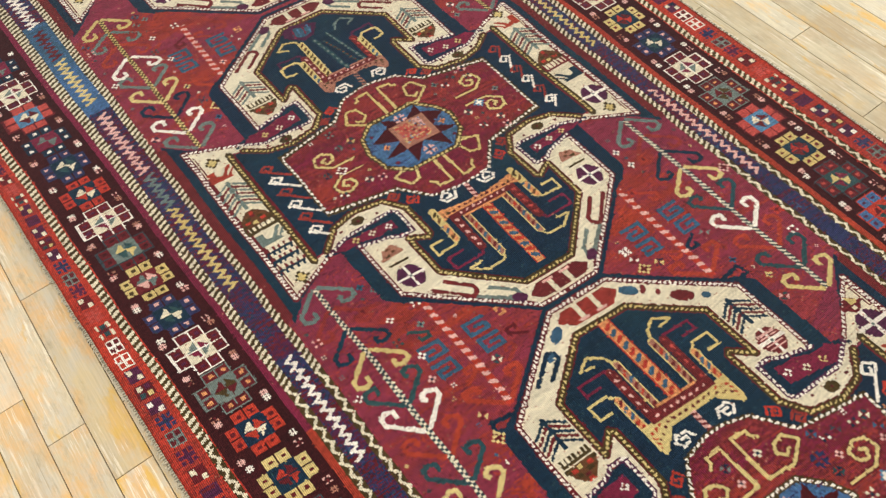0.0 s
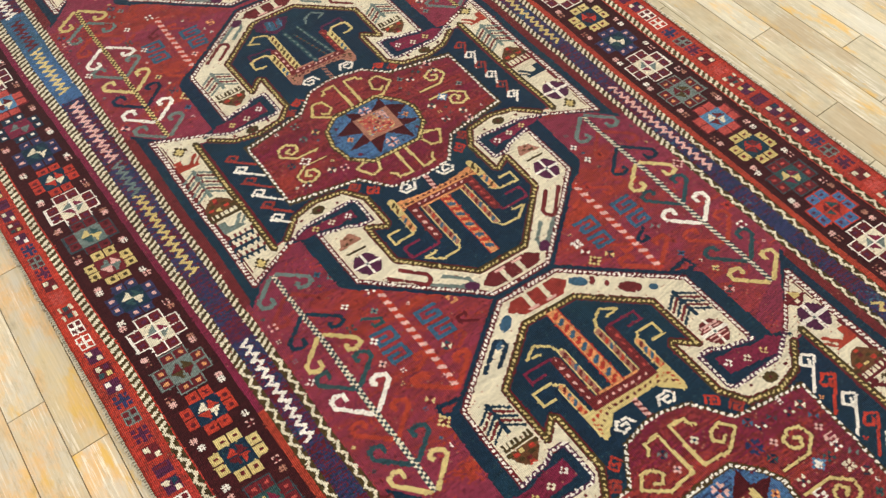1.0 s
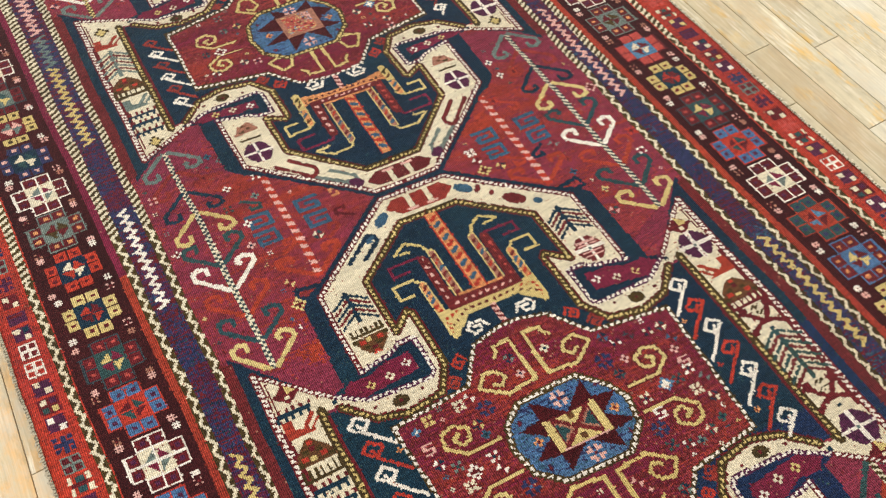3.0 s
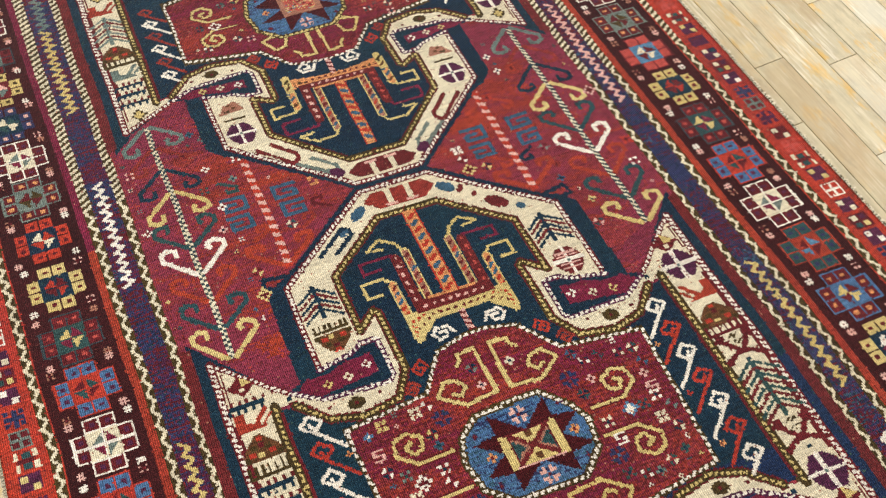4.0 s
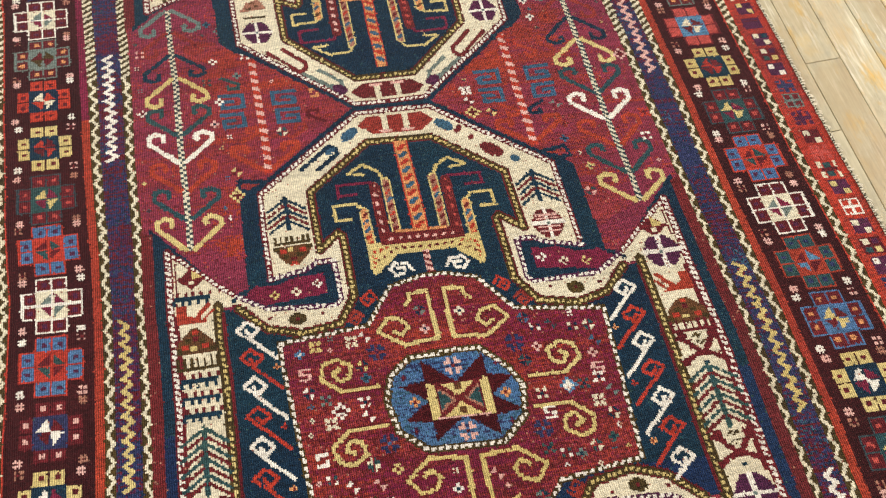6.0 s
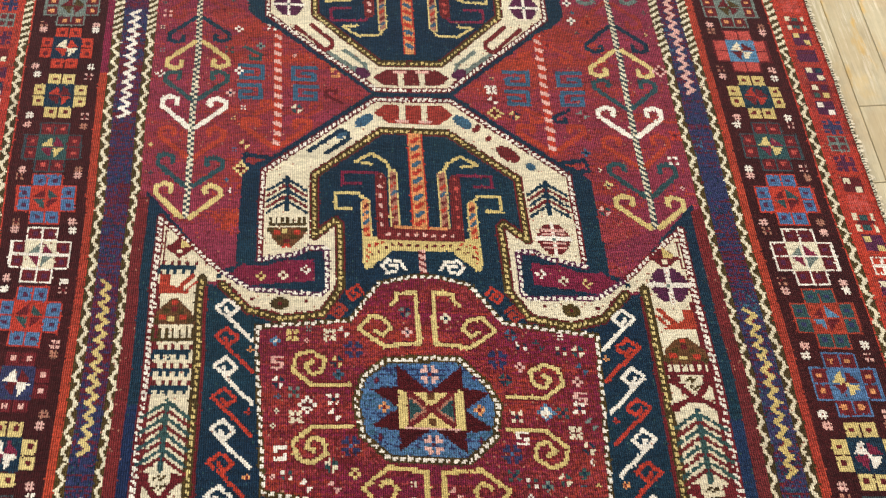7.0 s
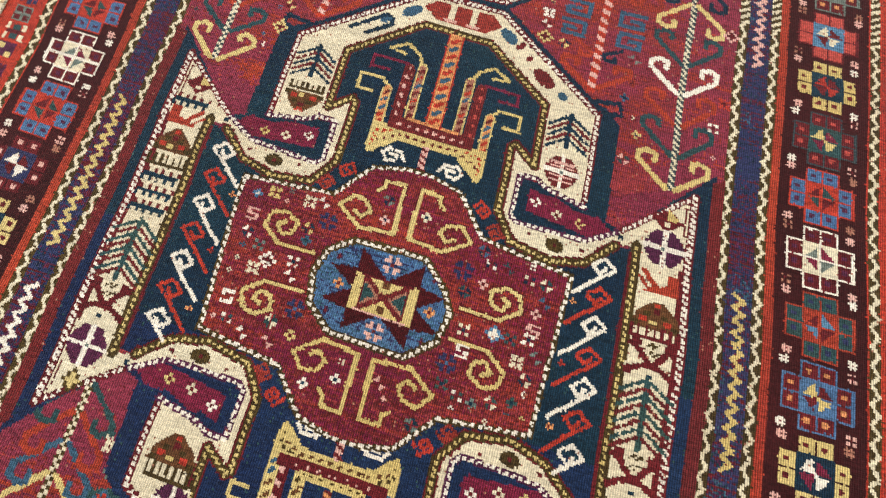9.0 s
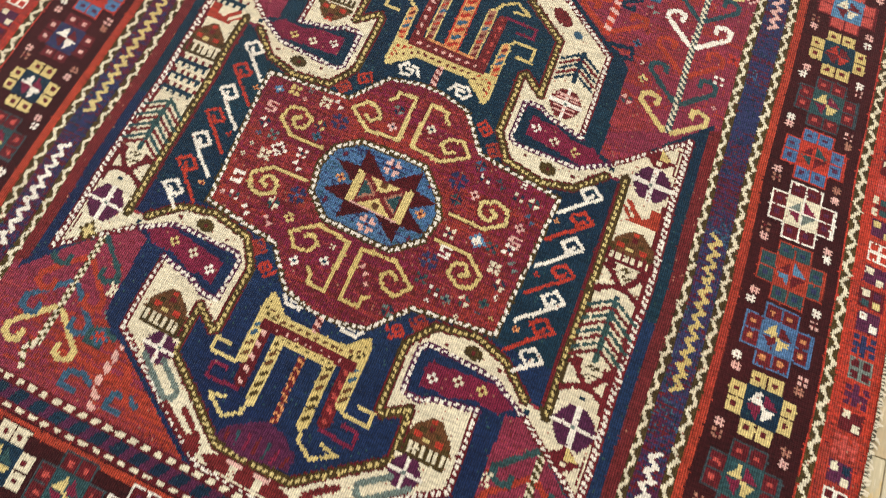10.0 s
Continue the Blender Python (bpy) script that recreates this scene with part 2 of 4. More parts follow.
def line(pts, w, dye, who, second=None, pitch=10.0, share=0.5):
    """A woven line; with a second dye it alternates along its way."""
    run = 0.0
    for (xa, ya), (xb, yb) in zip(pts, pts[1:]):
        size = math.hypot(xb - xa, yb - ya)
        got = window(min(xa, xb) - w, min(ya, yb) - w, max(xa, xb) + w, max(ya, yb) + w)
        if not got or size == 0:
            continue
        where, px, py = got
        s = ((px - xa) * (xb - xa) + (py - ya) * (yb - ya)) / size
        d = np.hypot(px - xa - np.clip(s, 0, size) * (xb - xa) / size, py - ya - np.clip(s, 0, size) * (yb - ya) / size)
        mask = d <= w / 2
        if second:
            aside = ((px - xa) * (yb - ya) - (py - ya) * (xb - xa)) / size
            odd = ((run + s + 0.55 * aside) / pitch) % 1 >= share
            if second != "none":
                dip(where, mask & odd, second, who)
            dip(where, mask & ~odd, dye, who)
        else:
            dip(where, mask, dye, who)
        run += size


def barber(x, w, ya, yb, dye, second, pitch, lean, who, toothed=False):
    """An upright stripe of slanting blocks, or of teeth that point both ways."""
    got = window(x - w / 2, ya, x + w / 2, yb)
    if not got:
        return
    where, px, py = got
    mask = (abs(px - x) <= w / 2) & (py >= ya) & (py < yb)
    if toothed == "checked":
        odd = (np.floor(py / (pitch / 2)) + (px > x)) % 2 > 0
    elif toothed:
        f = (py / pitch) % 1
        edge = (px - x) / w + 0.5
        odd = np.abs(edge - 0.2 - 0.6 * np.abs(2 * f - 1)) < 0.2
    else:
        odd = ((py + lean * (px - x)) / pitch) % 1 > 0.52
    dip(where, mask & odd, second, who)
    dip(where, mask & ~odd, dye, who)


def chart(cx, cy, rows, key, who, cell=3.0):
    """A small figure from its knot chart; a dot leaves the ground as it is."""
    h, w = len(rows), max(len(r) for r in rows)
    for r, text in enumerate(rows):
        for c, mark in enumerate(text):
            if mark in key:
                x, y = cx + (c - (w - 1) / 2) * cell, cy + ((h - 1) / 2 - r) * cell
                i0, j0 = round((x - cell / 2 - X0) / CELL), round((y - cell / 2 - Y0) / CELL)
                i1, j1 = round((x + cell / 2 - X0) / CELL), round((y + cell / 2 - Y0) / CELL)
                if 0 <= i0 < i1 <= NX and 0 <= j0 < j1 <= NY:
                    COL[j0:j1, i0:i1] = DYE[key[mark]]
                    OWN[j0:j1, i0:i1] = who


CROSS = ["#.#", ".o.", "#.#"]
PLUS = [".#.", "#o#", ".#."]
STAR = ["##.#.##", "###.###", ".##o##.", "#.ooo.#", ".##o##.", "###.###", "##.#.##"]
ESS = ["#######", "##.....", "##.....", "#######", ".....##", ".....##", "#######"]
BOW = ["..#.o..", ".##.oo.", "###.ooo", "...x...", "ooo.###", ".oo.##.", "..o.#.."]
PETAL = [".#.#.", "##.##", "..o..", "##.##", ".#.#."]
LOZENGE = ["..#..", ".#o#.", "#ooo#", ".#o#.", "..#.."]
SPRIG = [".#.#.", "#####", ".#o#.", "#####", ".#.#."]

RUG = owner("field", -1, "crimson wool field with streaky dye bands")


def flower(x, y, form, dye, heart, parent, cell=0.0):
    cell = cell or {3: 5.0, 5: 5.0, 7: 2.5}[len(form[0])]
    chart(x, y, form, {"#": dye, "o": heart, "x": "maroon"}, owner("flower", parent), cell)


# streaky field
fx, fy = np.meshgrid(GX, GY)
rng = np.random.default_rng(4)


def drift(sx, sy, seed):
    """Smooth random drift over the plan, about -1 to 1."""
    r = np.random.default_rng(seed)
    total = np.zeros((NY, NX))
    for k in range(1, 6):
        a, b, c, d = r.uniform(0.5, 1.5), r.uniform(0, 6.3), r.uniform(0.5, 1.5), r.uniform(0, 6.3)
        total += np.sin(fx * a * k / sx + b + np.sin(fy * c * k / sy + d)) * np.cos(fy * c * k / sy + d + fx / (3 * sx)) / k
    return total


grainy = rng.normal(0, 0.5, (NY, NX)) + rng.normal(0, 0.4, (NY, 1))
tone = drift(210, 70, 3) + 0.6 * drift(60, 18, 21) + grainy
COL[:] = DYE["red"]
near_pole = np.exp(-((np.abs(fx) - 205) / 85) ** 2)
COL[tone > 0.95] = DYE["magenta"]
COL[tone - 0.55 * near_pole < -0.6] = DYE["rust"]
COL[tone - 0.75 * near_pole < -1.55] = DYE["orange"]
# plum red towards the trees, fox red between them
near_tree = np.exp(-((np.abs(fx) - 390) / 75) ** 2)
COL[(near_tree + 0.5 * grainy + 0.35 * drift(140, 40, 8)) > 0.72] = DYE["magenta"]

# ---- borders ----
TOP, BOTTOM = 2440.0, -436.0


def stripe(x0, x1, dye, name, y0=Y0, y1=Y1, label=""):
    who = owner(name, -1, label)
    poly([(x0, y0), (x1, y0), (x1, y1), (x0, y1)], dye, who)
    return who


def mottled(x0, x1, ya, yb, first, second, seed, who):
    got = window(x0, ya, x1, yb)
    where, px, py = got
    t = drift(60, 90, seed)[where] + 1.4 * grainy[where]
    mask = (px >= x0) & (px <= x1)
    dip(where, mask & (t > (0.1 if second != "rust" else 0.7)), second, who)
    dip(where, mask & (t <= 0.1), first, who)
    if first == "indigo":
        dip(where, mask & (t > 0.7) & (grainy[where] > 0.35), "maroon", who)
        dip(where, mask & (t < 0.0) & (drift(60, 90, seed + 30)[where] + 0.8 * grainy[where] > 0.75), "slate", who)
        dip(where, mask & (np.abs(t + 0.3) < 0.1), "navy", who)


def zigzag(x, ya, yb, dye, who, half=6.5, step=9.0):
    pts, y, k = [], ya, 0
    while y < yb:
        pts.append((x + half * (1 if k % 2 else -1), y))
        y += step
        k += 1
    line(pts, 5.6, dye, who)


def side_borders(side):
    s = 1 if side == "right" else -1
    def span(a, b):
        return (a, b) if s > 0 else (-b, -a)
    g = stripe(*span(640, 720), "guard", "outer_guard", label="scarlet outer guard stripe with small squares")
    mottled(*span(644, 702), Y0, Y1, "guard", "rust", 15, g)
    b3 = owner("barber_stripe", -1)
    stripe(*span(625, 644), "guard", "red_line")
    lean = 0.5 * s
    barber(s * 635, 15, Y0, Y1, "brown", "cream", 26 if s > 0 else 14, lean, b3, toothed=s > 0)
    if s > 0:
        barber(635, 15, 640, Y1, "brown", "cream", 14, -0.6, b3)
    if s < 0:
        barber(-635, 15, Y0, 620, "brown", "cream", 26, lean, b3, toothed=True)
    m = stripe(*span(501, 626), "dark", "main_border", label="dark maroon main border")
    stripe(*span(488, 502), "orange" , "orange_line")
    if s < 0:
        stripe(-502, -488, "wine", "wine_line", 560)
    w = stripe(*span(428, 489), "indigo", "blue_stripe", label="blue and violet stripe with zigzag")
    mottled(*span(440, 476), Y0, Y1, "indigo", "plum", 11 if s > 0 else 12, w)
    if s < 0:
        mottled(-476, -440, 1450, 1800, "blue", "slate", 5, w)
        mottled(-476, -440, 700, 1100, "indigo", "plum", 6, w)
    else:
        mottled(440, 476, 250, 420, "indigo", "plum", 7, w)
    runs = ((1660, 1780, "maroon"), (1480, 1660, "yellow"), (1230, 1440, "pink"), (1120, 1225, "grey"), (880, 1120, "yellow"),
            (470, 700, "white"), (-70, 190, "yellow"), (-300, -120, "white"), (1800, 2000, "white")) if s < 0 else \
        ((1000, 1240, "yellow"), (540, 830, "pink"), (-75, 160, "yellow"), (-330, -150, "white"))
    for ya, yb, dye in runs:
        zigzag(s * 458, ya, yb, dye, owner("zigzag", w))
    for x in (432, 482):
        who = owner("barber_stripe", -1)
        if s < 0:
            barber(-x, 14, Y0, Y1, "brown", "cream", 13, -0.7, who)
            barber(-x, 14, Y0, 640, "brown", "cream", 26, lean, who, toothed=True)
        else:
            barber(x, 14, Y0, 620, "brown", "cream", 26, lean, who, toothed=True)
            barber(x, 14, 620, Y1, "brown", "cream", 13, -0.7, who)
    return m, g


# squares of the main border: outline, square, dot, heart, two triangle dyes
SQUARES = {
    "W": ("white", "maroon", "plum", "cream", "grey", "wine"), "C": ("maroon", "coral", "coral", "sky", "cream", "maroon"),
    "K": ("dark", "navy", "white", "wine", "grey", "wine"), "N": ("dark", "indigo", "pink", "navy", "cream", "teal"),
    "R": ("dark", "guard", "maroon", "navy", "cream", "guard"), "G": ("grey", "maroon", "peach", "grey", "maroon", "brown"),
    "Y": ("dark", "yellow", "maroon", "navy", "guard", "maroon"), "D": ("smoke", "maroon", "coral", "teal", "yellow", "wine"),
    "B": ("guard", "blue", "plum", "guard", "maroon", "teal"), "E": ("orange", "teal", "indigo", "orange", "maroon", "sky"),
    "M": ("blue", "maroon", "peach", "blue", "yellow", "maroon"), "V": ("dark", "yellow", "maroon", "navy", "white", "wine"),
    "U": ("dark", "maroon", "pink", "indigo", "white", "maroon"), "S": ("smoke", "maroon", "blood", "grey", "yellow", "teal"),
    "P": ("dark", "cream", "maroon", "navy", "yellow", "teal"), "Q": ("dark", "yellow", "brown", "maroon", "grey", "pink"), "O": ("smoke", "maroon", "coral", "grey", "maroon", "teal"),
}


def square_cross(cx, cy, key, parent, u=22.3):
    edge, fill, dot, heart, tri1, tri2 = SQUARES[key]
    who = owner("border_square", parent, f"{fill} wool squares round a {heart} centre")
    for a, b in ((-.5, 1.5), (.5, 1.5), (-.5, -1.5), (.5, -1.5), (-1.5, .5), (-1.5, -.5), (1.5, .5), (1.5, -.5)):
        x, y = cx + a * u, cy + b * u
        rect(x, y, u + 2.6, u + 2.6, edge, who)
        rect(x, y, u - 3, u - 3, fill, who)
        rect(x, y, 7, 7, dot, who)
    rect(cx, cy, 2 * u + 2, 2 * u + 2, heart, who)
    k = u - 3
    if key in "WBE":
        edge2 = "white" if key == "W" else edge
        line([(cx - u, cy), (cx + u, cy)], 3.2, edge2, who)
        line([(cx, cy - u), (cx, cy + u)], 3.2, edge2, who)
        poly([(cx - 2, cy + 2), (cx - k, cy + 2), (cx - 2, cy + k)], tri1, who)
        poly([(cx + 2, cy - 2), (cx + k, cy - 2), (cx + 2, cy - k)], tri1, who)
        poly([(cx + 2, cy + 2), (cx + k, cy + 2), (cx + 2, cy + k)], tri2, who)
        poly([(cx - 2, cy - 2), (cx - k, cy - 2), (cx - 2, cy - k)], tri2, who)
    else:
        poly([(cx, cy), (cx - k, cy + 1), (cx - 4, cy + k)], tri1, who)
        poly([(cx, cy), (cx + k, cy - 1), (cx + 4, cy - k)], tri1, who)
        poly([(cx, cy), (cx + 4, cy + k), (cx + k, cy + 1)], tri2, who)
        poly([(cx, cy), (cx - 4, cy - k), (cx - k, cy - 1)], tri2, who)


def border_row(side, keys, y_of):
    s = 1 if side == "right" else -1
    m, g = side_borders(side)
    for k, key in enumerate(keys):
        cx, cy = s * 563, y_of(k)
        square_cross(cx, cy, key, m)
        for dx in (-43, 43):
            for dy in (-41, 41):
                flower(cx + dx + rng.uniform(-2, 2), cy + dy + rng.uniform(-2, 2), SPRIG if (k + dx) % 4 else CROSS, ("pink", "white", "pink", "tan")[(k + (dx > 0)) % 4], "maroon", m, 2.5 if (k + dx) % 4 else 4.0)
    # guard squares
    pieces = ("wp", "yy", "kc", "bb", "mc", "nc", "hh", "pp", "yw", "ww", "zz", "rr", "gg", "kf")
    y, k = -690.0, 0
    while y < 2680:
        a = pieces[(k * 5 + k // 9 + (3 if s > 0 else 0)) % len(pieces)]
        guard_square(s * 672, y, a, g)
        y += rng.uniform(33, 39)
        k += 1


def guard_square(cx, cy, key, parent):
    who = owner("guard_square", parent)
    table = {"w": "white", "p": "plum", "y": "yellow", "k": "maroon", "c": "cream", "b": "indigo", "m": "plum", "n": "navy", "r": "coral", "g": "grey", "h": "cream", "z": "plum", "f": "maroon"}
    a, b = table[key[0]], table[key[1]]
    q = 7.5
    if key in ("wp", "gg", "ww"):
        rect(cx, cy, 31, 30, a, who)
        for u in (-q, q):
            for v in (-q, q):
                rect(cx + u, cy + v, 10, 10, "maroon" if key != "ww" else "guard", who)
    elif key == "zz":
        rect(cx, cy, 33, 24, "plum", who)
        line([(cx - 12, cy + 6), (cx + 12, cy + 6)], 3, "maroon", who)
    elif key == "hh":
        for u in (-13, 13):
            for v in (-10, 10):
                rect(cx + u, cy + v, 7, 11, "cream", who)
        rect(cx, cy, 12, 26, "teal", who)
        rect(cx, cy, 26, 8, "maroon", who)
    elif key == "kf":
        rect(cx, cy, 34, 30, "maroon", who)
        for u, v, dye in ((-q, q, "cream"), (q, -q, "yellow"), (-q, -q, "teal"), (q, q, "plum")):
            rect(cx + u, cy + v, 10, 9, dye, who)
    elif key in ("bb", "rr", "pp"):
        rect(cx, cy, 8, 30, a, who)
        rect(cx, cy, 31, 8, a, who)
        for u in (-11, 11):
            for v in (-10, 10):
                rect(cx + u, cy + v, 7, 7, "indigo" if key == "bb" else a, who)
    else:
        rect(cx, cy, 31, 28, "plum" if a != "maroon" else "maroon", who)
        rect(cx - q, cy + q, 11, 10, b, who)
        rect(cx + q, cy - q, 11, 10, b if a != "navy" else "cream", who)
        if a == "navy":
            rect(cx + q, cy + q, 11, 10, "navy", who)


border_row("left", "KWCKNRWSQNWGRYDBWBUVDWBK", lambda k: 1612 - 89.5 * (k - 1) - 0.22 * (k - 1) ** 2 + (10 if 8 <= k <= 12 else 5 if k in (7, 13) else 0) if k else 1704)
border_row("right", "GNWYNWGCYDBWEMVDWB", lambda k: 1124 - 97.5 * (k - 2))

# ---- trees between the medallions ----


def tree(x, ya, yb, dyes, stem, parent=RUG, hanging=False):
    """A stem with hooks: the lower ones reach up, the upper ones hang down."""
    who = owner("tree_stem", parent)
    barber(x, 11, ya, yb, stem[1], stem[0], 10.0, 0.9, who, toothed="checked" if x < 0 else False)
    n = len(dyes)
    up = 0 if hanging else (n + 1) // 2
    gap = (yb - ya) / (n + 0.4)
    for k, dye in enumerate(dyes):
        sy = 1 if k < up else -1
        y = ya + gap * k * 1.02 + 2 if sy > 0 else yb - gap * (n - 1 - k) * 1.02 - 2
        for s in (-1, 1):
            h = owner("hook", parent)
            j = rng.uniform(-3, 3)
            line([(x + s * 7, y), (x + s * 50, y + sy * (38 + j)), (x + s * 50, y + sy * (50 + j)), (x + s * 38, y + sy * (56 + j)),
                  (x + s * 26, y + sy * (52 + j)), (x + s * 27, y + sy * (42 + j))], 8.2, dye, h)


def meander(x, y, dye, parent, s=1):
    """Two open square scrolls, one above the other."""
    who = owner("hook", parent)
    line([(x + s * 20, y + 31), (x - s * 18, y + 31), (x - s * 18, y + 5), (x + s * 16, y + 5), (x + s * 16, y + 17), (x - s * 2, y + 18)], 7.5, dye, who)
    other = owner("hook", parent)
    line([(x + s * 20, y - 9), (x - s * 14, y - 9), (x - s * 16, y - 35), (x + s * 17, y - 35), (x + s * 18, y - 22), (x, y - 22)], 7.5, dye, other)


def gap_field(mid, half, seeds, stems, hooks):
    """Both trees, both poles and the strewn flowers between two medallions."""
    for s in (-1, 1):
        # fox-red hooks along the pole
        for k, y in enumerate((mid - 0.36 * half, mid + 0.5 * half, mid - 0.58 * half, mid + 0.24 * half)):
            for t in (-1, 1):
                who = owner("hook", RUG)
                d = 1 if k in (0, 2) else -1
                if k == 2:
                    line([(s * 220 + t * 12, y + 6), (s * 220 + t * 46, y + 12), (s * 220 + t * 50, y - 8), (s * 220 + t * 26, y - 10)], 8, "navy" if t * s > 0 else "rust", who)
                    continue
                if k == 3:
                    line([(s * 220 + t * 60, y + 30), (s * 220 + t * 84, y + 12), (s * 220 + t * 78, y - 2), (s * 220 + t * 62, y + 2)], 8, "rust", who)
                    continue
                line([(s * 220 + t * 8, y - d * 26), (s * 220 + t * 54, y + d * 10), (s * 220 + t * 52, y + d * 22), (s * 220 + t * 30, y + d * 20), (s * 220 + t * 30, y + d * 10)], 9,
                     "orange" if k == 0 else "rust", who)
        who = owner("pole", RUG)
        barber(s * 219, 11, mid - 0.5 * half, mid + 0.47 * half, "guard", "pink", 18, 0.4, who)
        for t in (-1, 1):
            meander(s * 219 + t * 43, mid + 8, "slate", RUG, t)
        tree(s * 352, mid - half, mid + half, hooks, stems)
    for x, y, form, dye in seeds:
        flower(x, mid + y, form, dye, "maroon" if dye != "maroon" else "pink", RUG)


SEEDS = [(-125, 30, ESS, "peach"), (110, -76, PLUS, "white"), (133, -44, LOZENGE, "yellow"), (131, 2, STAR, "white"), (-282, 28, PLUS, "white"),
         (-286, 118, PLUS, "white"), (-272, -160, LOZENGE, "yellow"), (415, 44, LOZENGE, "pink"), (-230, 126, CROSS, "white"), (234, 98, CROSS, "guard"),
         (-410, 20, PLUS, "white"), (-408, 150, CROSS, "pink"), (402, -130, CROSS, "white"), (280, -90, PLUS, "rust"), (-300, 70, CROSS, "teal"),
         (310, 150, STAR, "orange"), (-310, 160, STAR, "rust"), (416, -84, STAR, "guard"), (-270, 190, PLUS, "grey"), (260, 200, STAR, "cream")]
gap_field(540, 252, SEEDS, ("cream", "smoke"), ("yellow", "teal", "orange", "white", "teal", "yellow", "navy", "rust", "grey"))
gap_field(1478, 250, SEEDS, ("yellow", "brown"), ("grey", "white", "navy", "yellow", "grey", "white", "orange", "grey", "yellow"))
# corner fields below the first medallion: hanging hooks, a short pole and a few scrolls
for s in (-1, 1):
    tree(s * 330, -385, -225, ("yellow", "slate", "orange", "teal"), ("cream", "brown"), RUG, True)
    line([(s * 330, -385), (s * 342, -396), (s * 332, -418)], 8, "cream", owner("hook", RUG), "brown", 12, 0.7)
    line([(s * 222, -335), (s * 230, -392), (s * 222, -424)], 9, "pink", owner("pole", RUG), "rust", 17, 0.7)
    for x, y, dye in ((258, -408, "slate"), (190, -408, "slate"), (258, -348, "teal")):
        line([(s * (x - 20), y + 8), (s * (x - 8), y + 14), (s * (x + 14), y + 10), (s * (x + 16), y - 8), (s * (x - 4), y - 8)], 8, dye, owner("hook", RUG))
    line([(s * 210, -345), (s * 185, -398)], 9, "orange", owner("hook", RUG))
    flower(s * 258, -346, LOZENGE, "slate", "guard", RUG)
    flower(s * 274, -285, STAR, "cream", "maroon", RUG)
    flower(s * 262, -315, PLUS, "grey", "maroon", RUG)

# ---- medallions ----
PLAN = (0, 60, 112, 130, 145, 172, 186, 220, 242, 262, 287, 378, 457, 522, 700)


class Half:
    """One quarter of a medallion: the common plan, mirrored and drawn out to the weaver's own spacing."""
    def __init__(self, cy, sx, sy, heights, tip):
        self.cy, self.sx, self.sy, self.heights, self.tip = cy, sx, sy, heights, tip

    def __call__(self, x, y):
        return self.sx * x, self.cy + self.sy * float(np.interp(y, PLAN, self.heights))

    def all(self, *pts):
        return [self(*p) for p in pts]

    def end(self, x, back=0.0):
        return self.sx * x, self.cy + self.sy * (self.tip + back)


def fir(cx, cy, w, h, who, dyes=("teal", "crimson"), up=1):
    line([(cx, cy - up * h / 2), (cx, cy + up * h / 2)], 8.5, dyes[0], who)
    n = max(5, int(h / 11))
    for k in range(n):
        y = cy + up * (h / 2 - 4 - k * h / (n + 0.6))
        for s in (-1, 1):
            line([(cx + s * 4, y), (cx + s * w / 2, y - up * w * 0.3)], 5.0, dyes[k % 2], who)


def comb(cx, cy, w, h, dye, who, up=1):
    rect(cx, cy - up * h * 0.38, w, h * 0.3, dye, who)
    n = int(w / 9)
    for k in range(n + 1):
        rect(cx - w / 2 + 2 + k * (w - 4) / n, cy + up * h * 0.1, 4, h * 0.8, dye, who)


def centipede(cx, cy, w, who):
    """A navy bar with navy teeth below it and red teeth above."""
    rect(cx, cy, w, 6, "navy", who)
    for k in range(5):
        x = cx - w / 2 + 4 + k * (w - 8) / 4
        rect(x - 3, cy - 6, 5.2, 8, "navy", who)
        rect(x + 2, cy + 7, 5.2, 8, "crimson", who)


def pyramid(cx, cy, w, h, who, up=1):
    poly([(cx - w / 2, cy - up * h / 2), (cx + w / 2, cy - up * h / 2), (cx + w * 0.42, cy), (cx + 6, cy + up * h / 2), (cx - 6, cy + up * h / 2), (cx - w * 0.42, cy)], "umber", who)
    for dx, dy, dye in ((-16, -8, "guard"), (14, -9, "guard"), (0, 5, "maroon"), (-4, -11, "yellow"), (10, -1, "brown"), (-12, 1, "brown"), (24, -14, "brown"), (-25, -14, "brown"), (0, 14, "guard")):
        rect(cx + dx, cy + up * dy, 9, 7, dye, who)


def windmill(cx, cy, r, who, dye="plum"):
    poly([(cx - r, cy - 5), (cx - r * .55, cy - r), (cx + r * .55, cy - r), (cx + r, cy - 5), (cx + r, cy + 5), (cx + r * .55, cy + r), (cx - r * .55, cy + r), (cx - r, cy + 5)], dye, who)
    line([(cx - r, cy), (cx + r, cy)], 6, "white", who)
    line([(cx, cy - r), (cx, cy + r)], 6, "white", who)
    for u, v in ((-1, 1), (1, 1), (1, -1), (-1, -1)):
        poly([(cx + u * r, cy + v * r), (cx + u * r * 0.45, cy + v * r), (cx + u * r * 0.7, cy + v * r * 0.7), (cx + u * r, cy + v * r * 0.45)], "cream", who)
    rect(cx, cy, 5, 5, "grey", who)


def boot(cx, cy, s, who, dye="orange"):
    poly([(cx - s * 22, cy - 14), (cx + s * 24, cy - 14), (cx + s * 24, cy + 16), (cx + s * 10, cy + 16), (cx + s * 10, cy), (cx - s * 6, cy - 3)], dye, who)
    line([(cx - s * 2, cy - 8), (cx - s * 22, cy + 15)], 7, dye, who)
    line([(cx - s * 14, cy - 10), (cx - s * 28, cy + 6)], 4, dye, who)


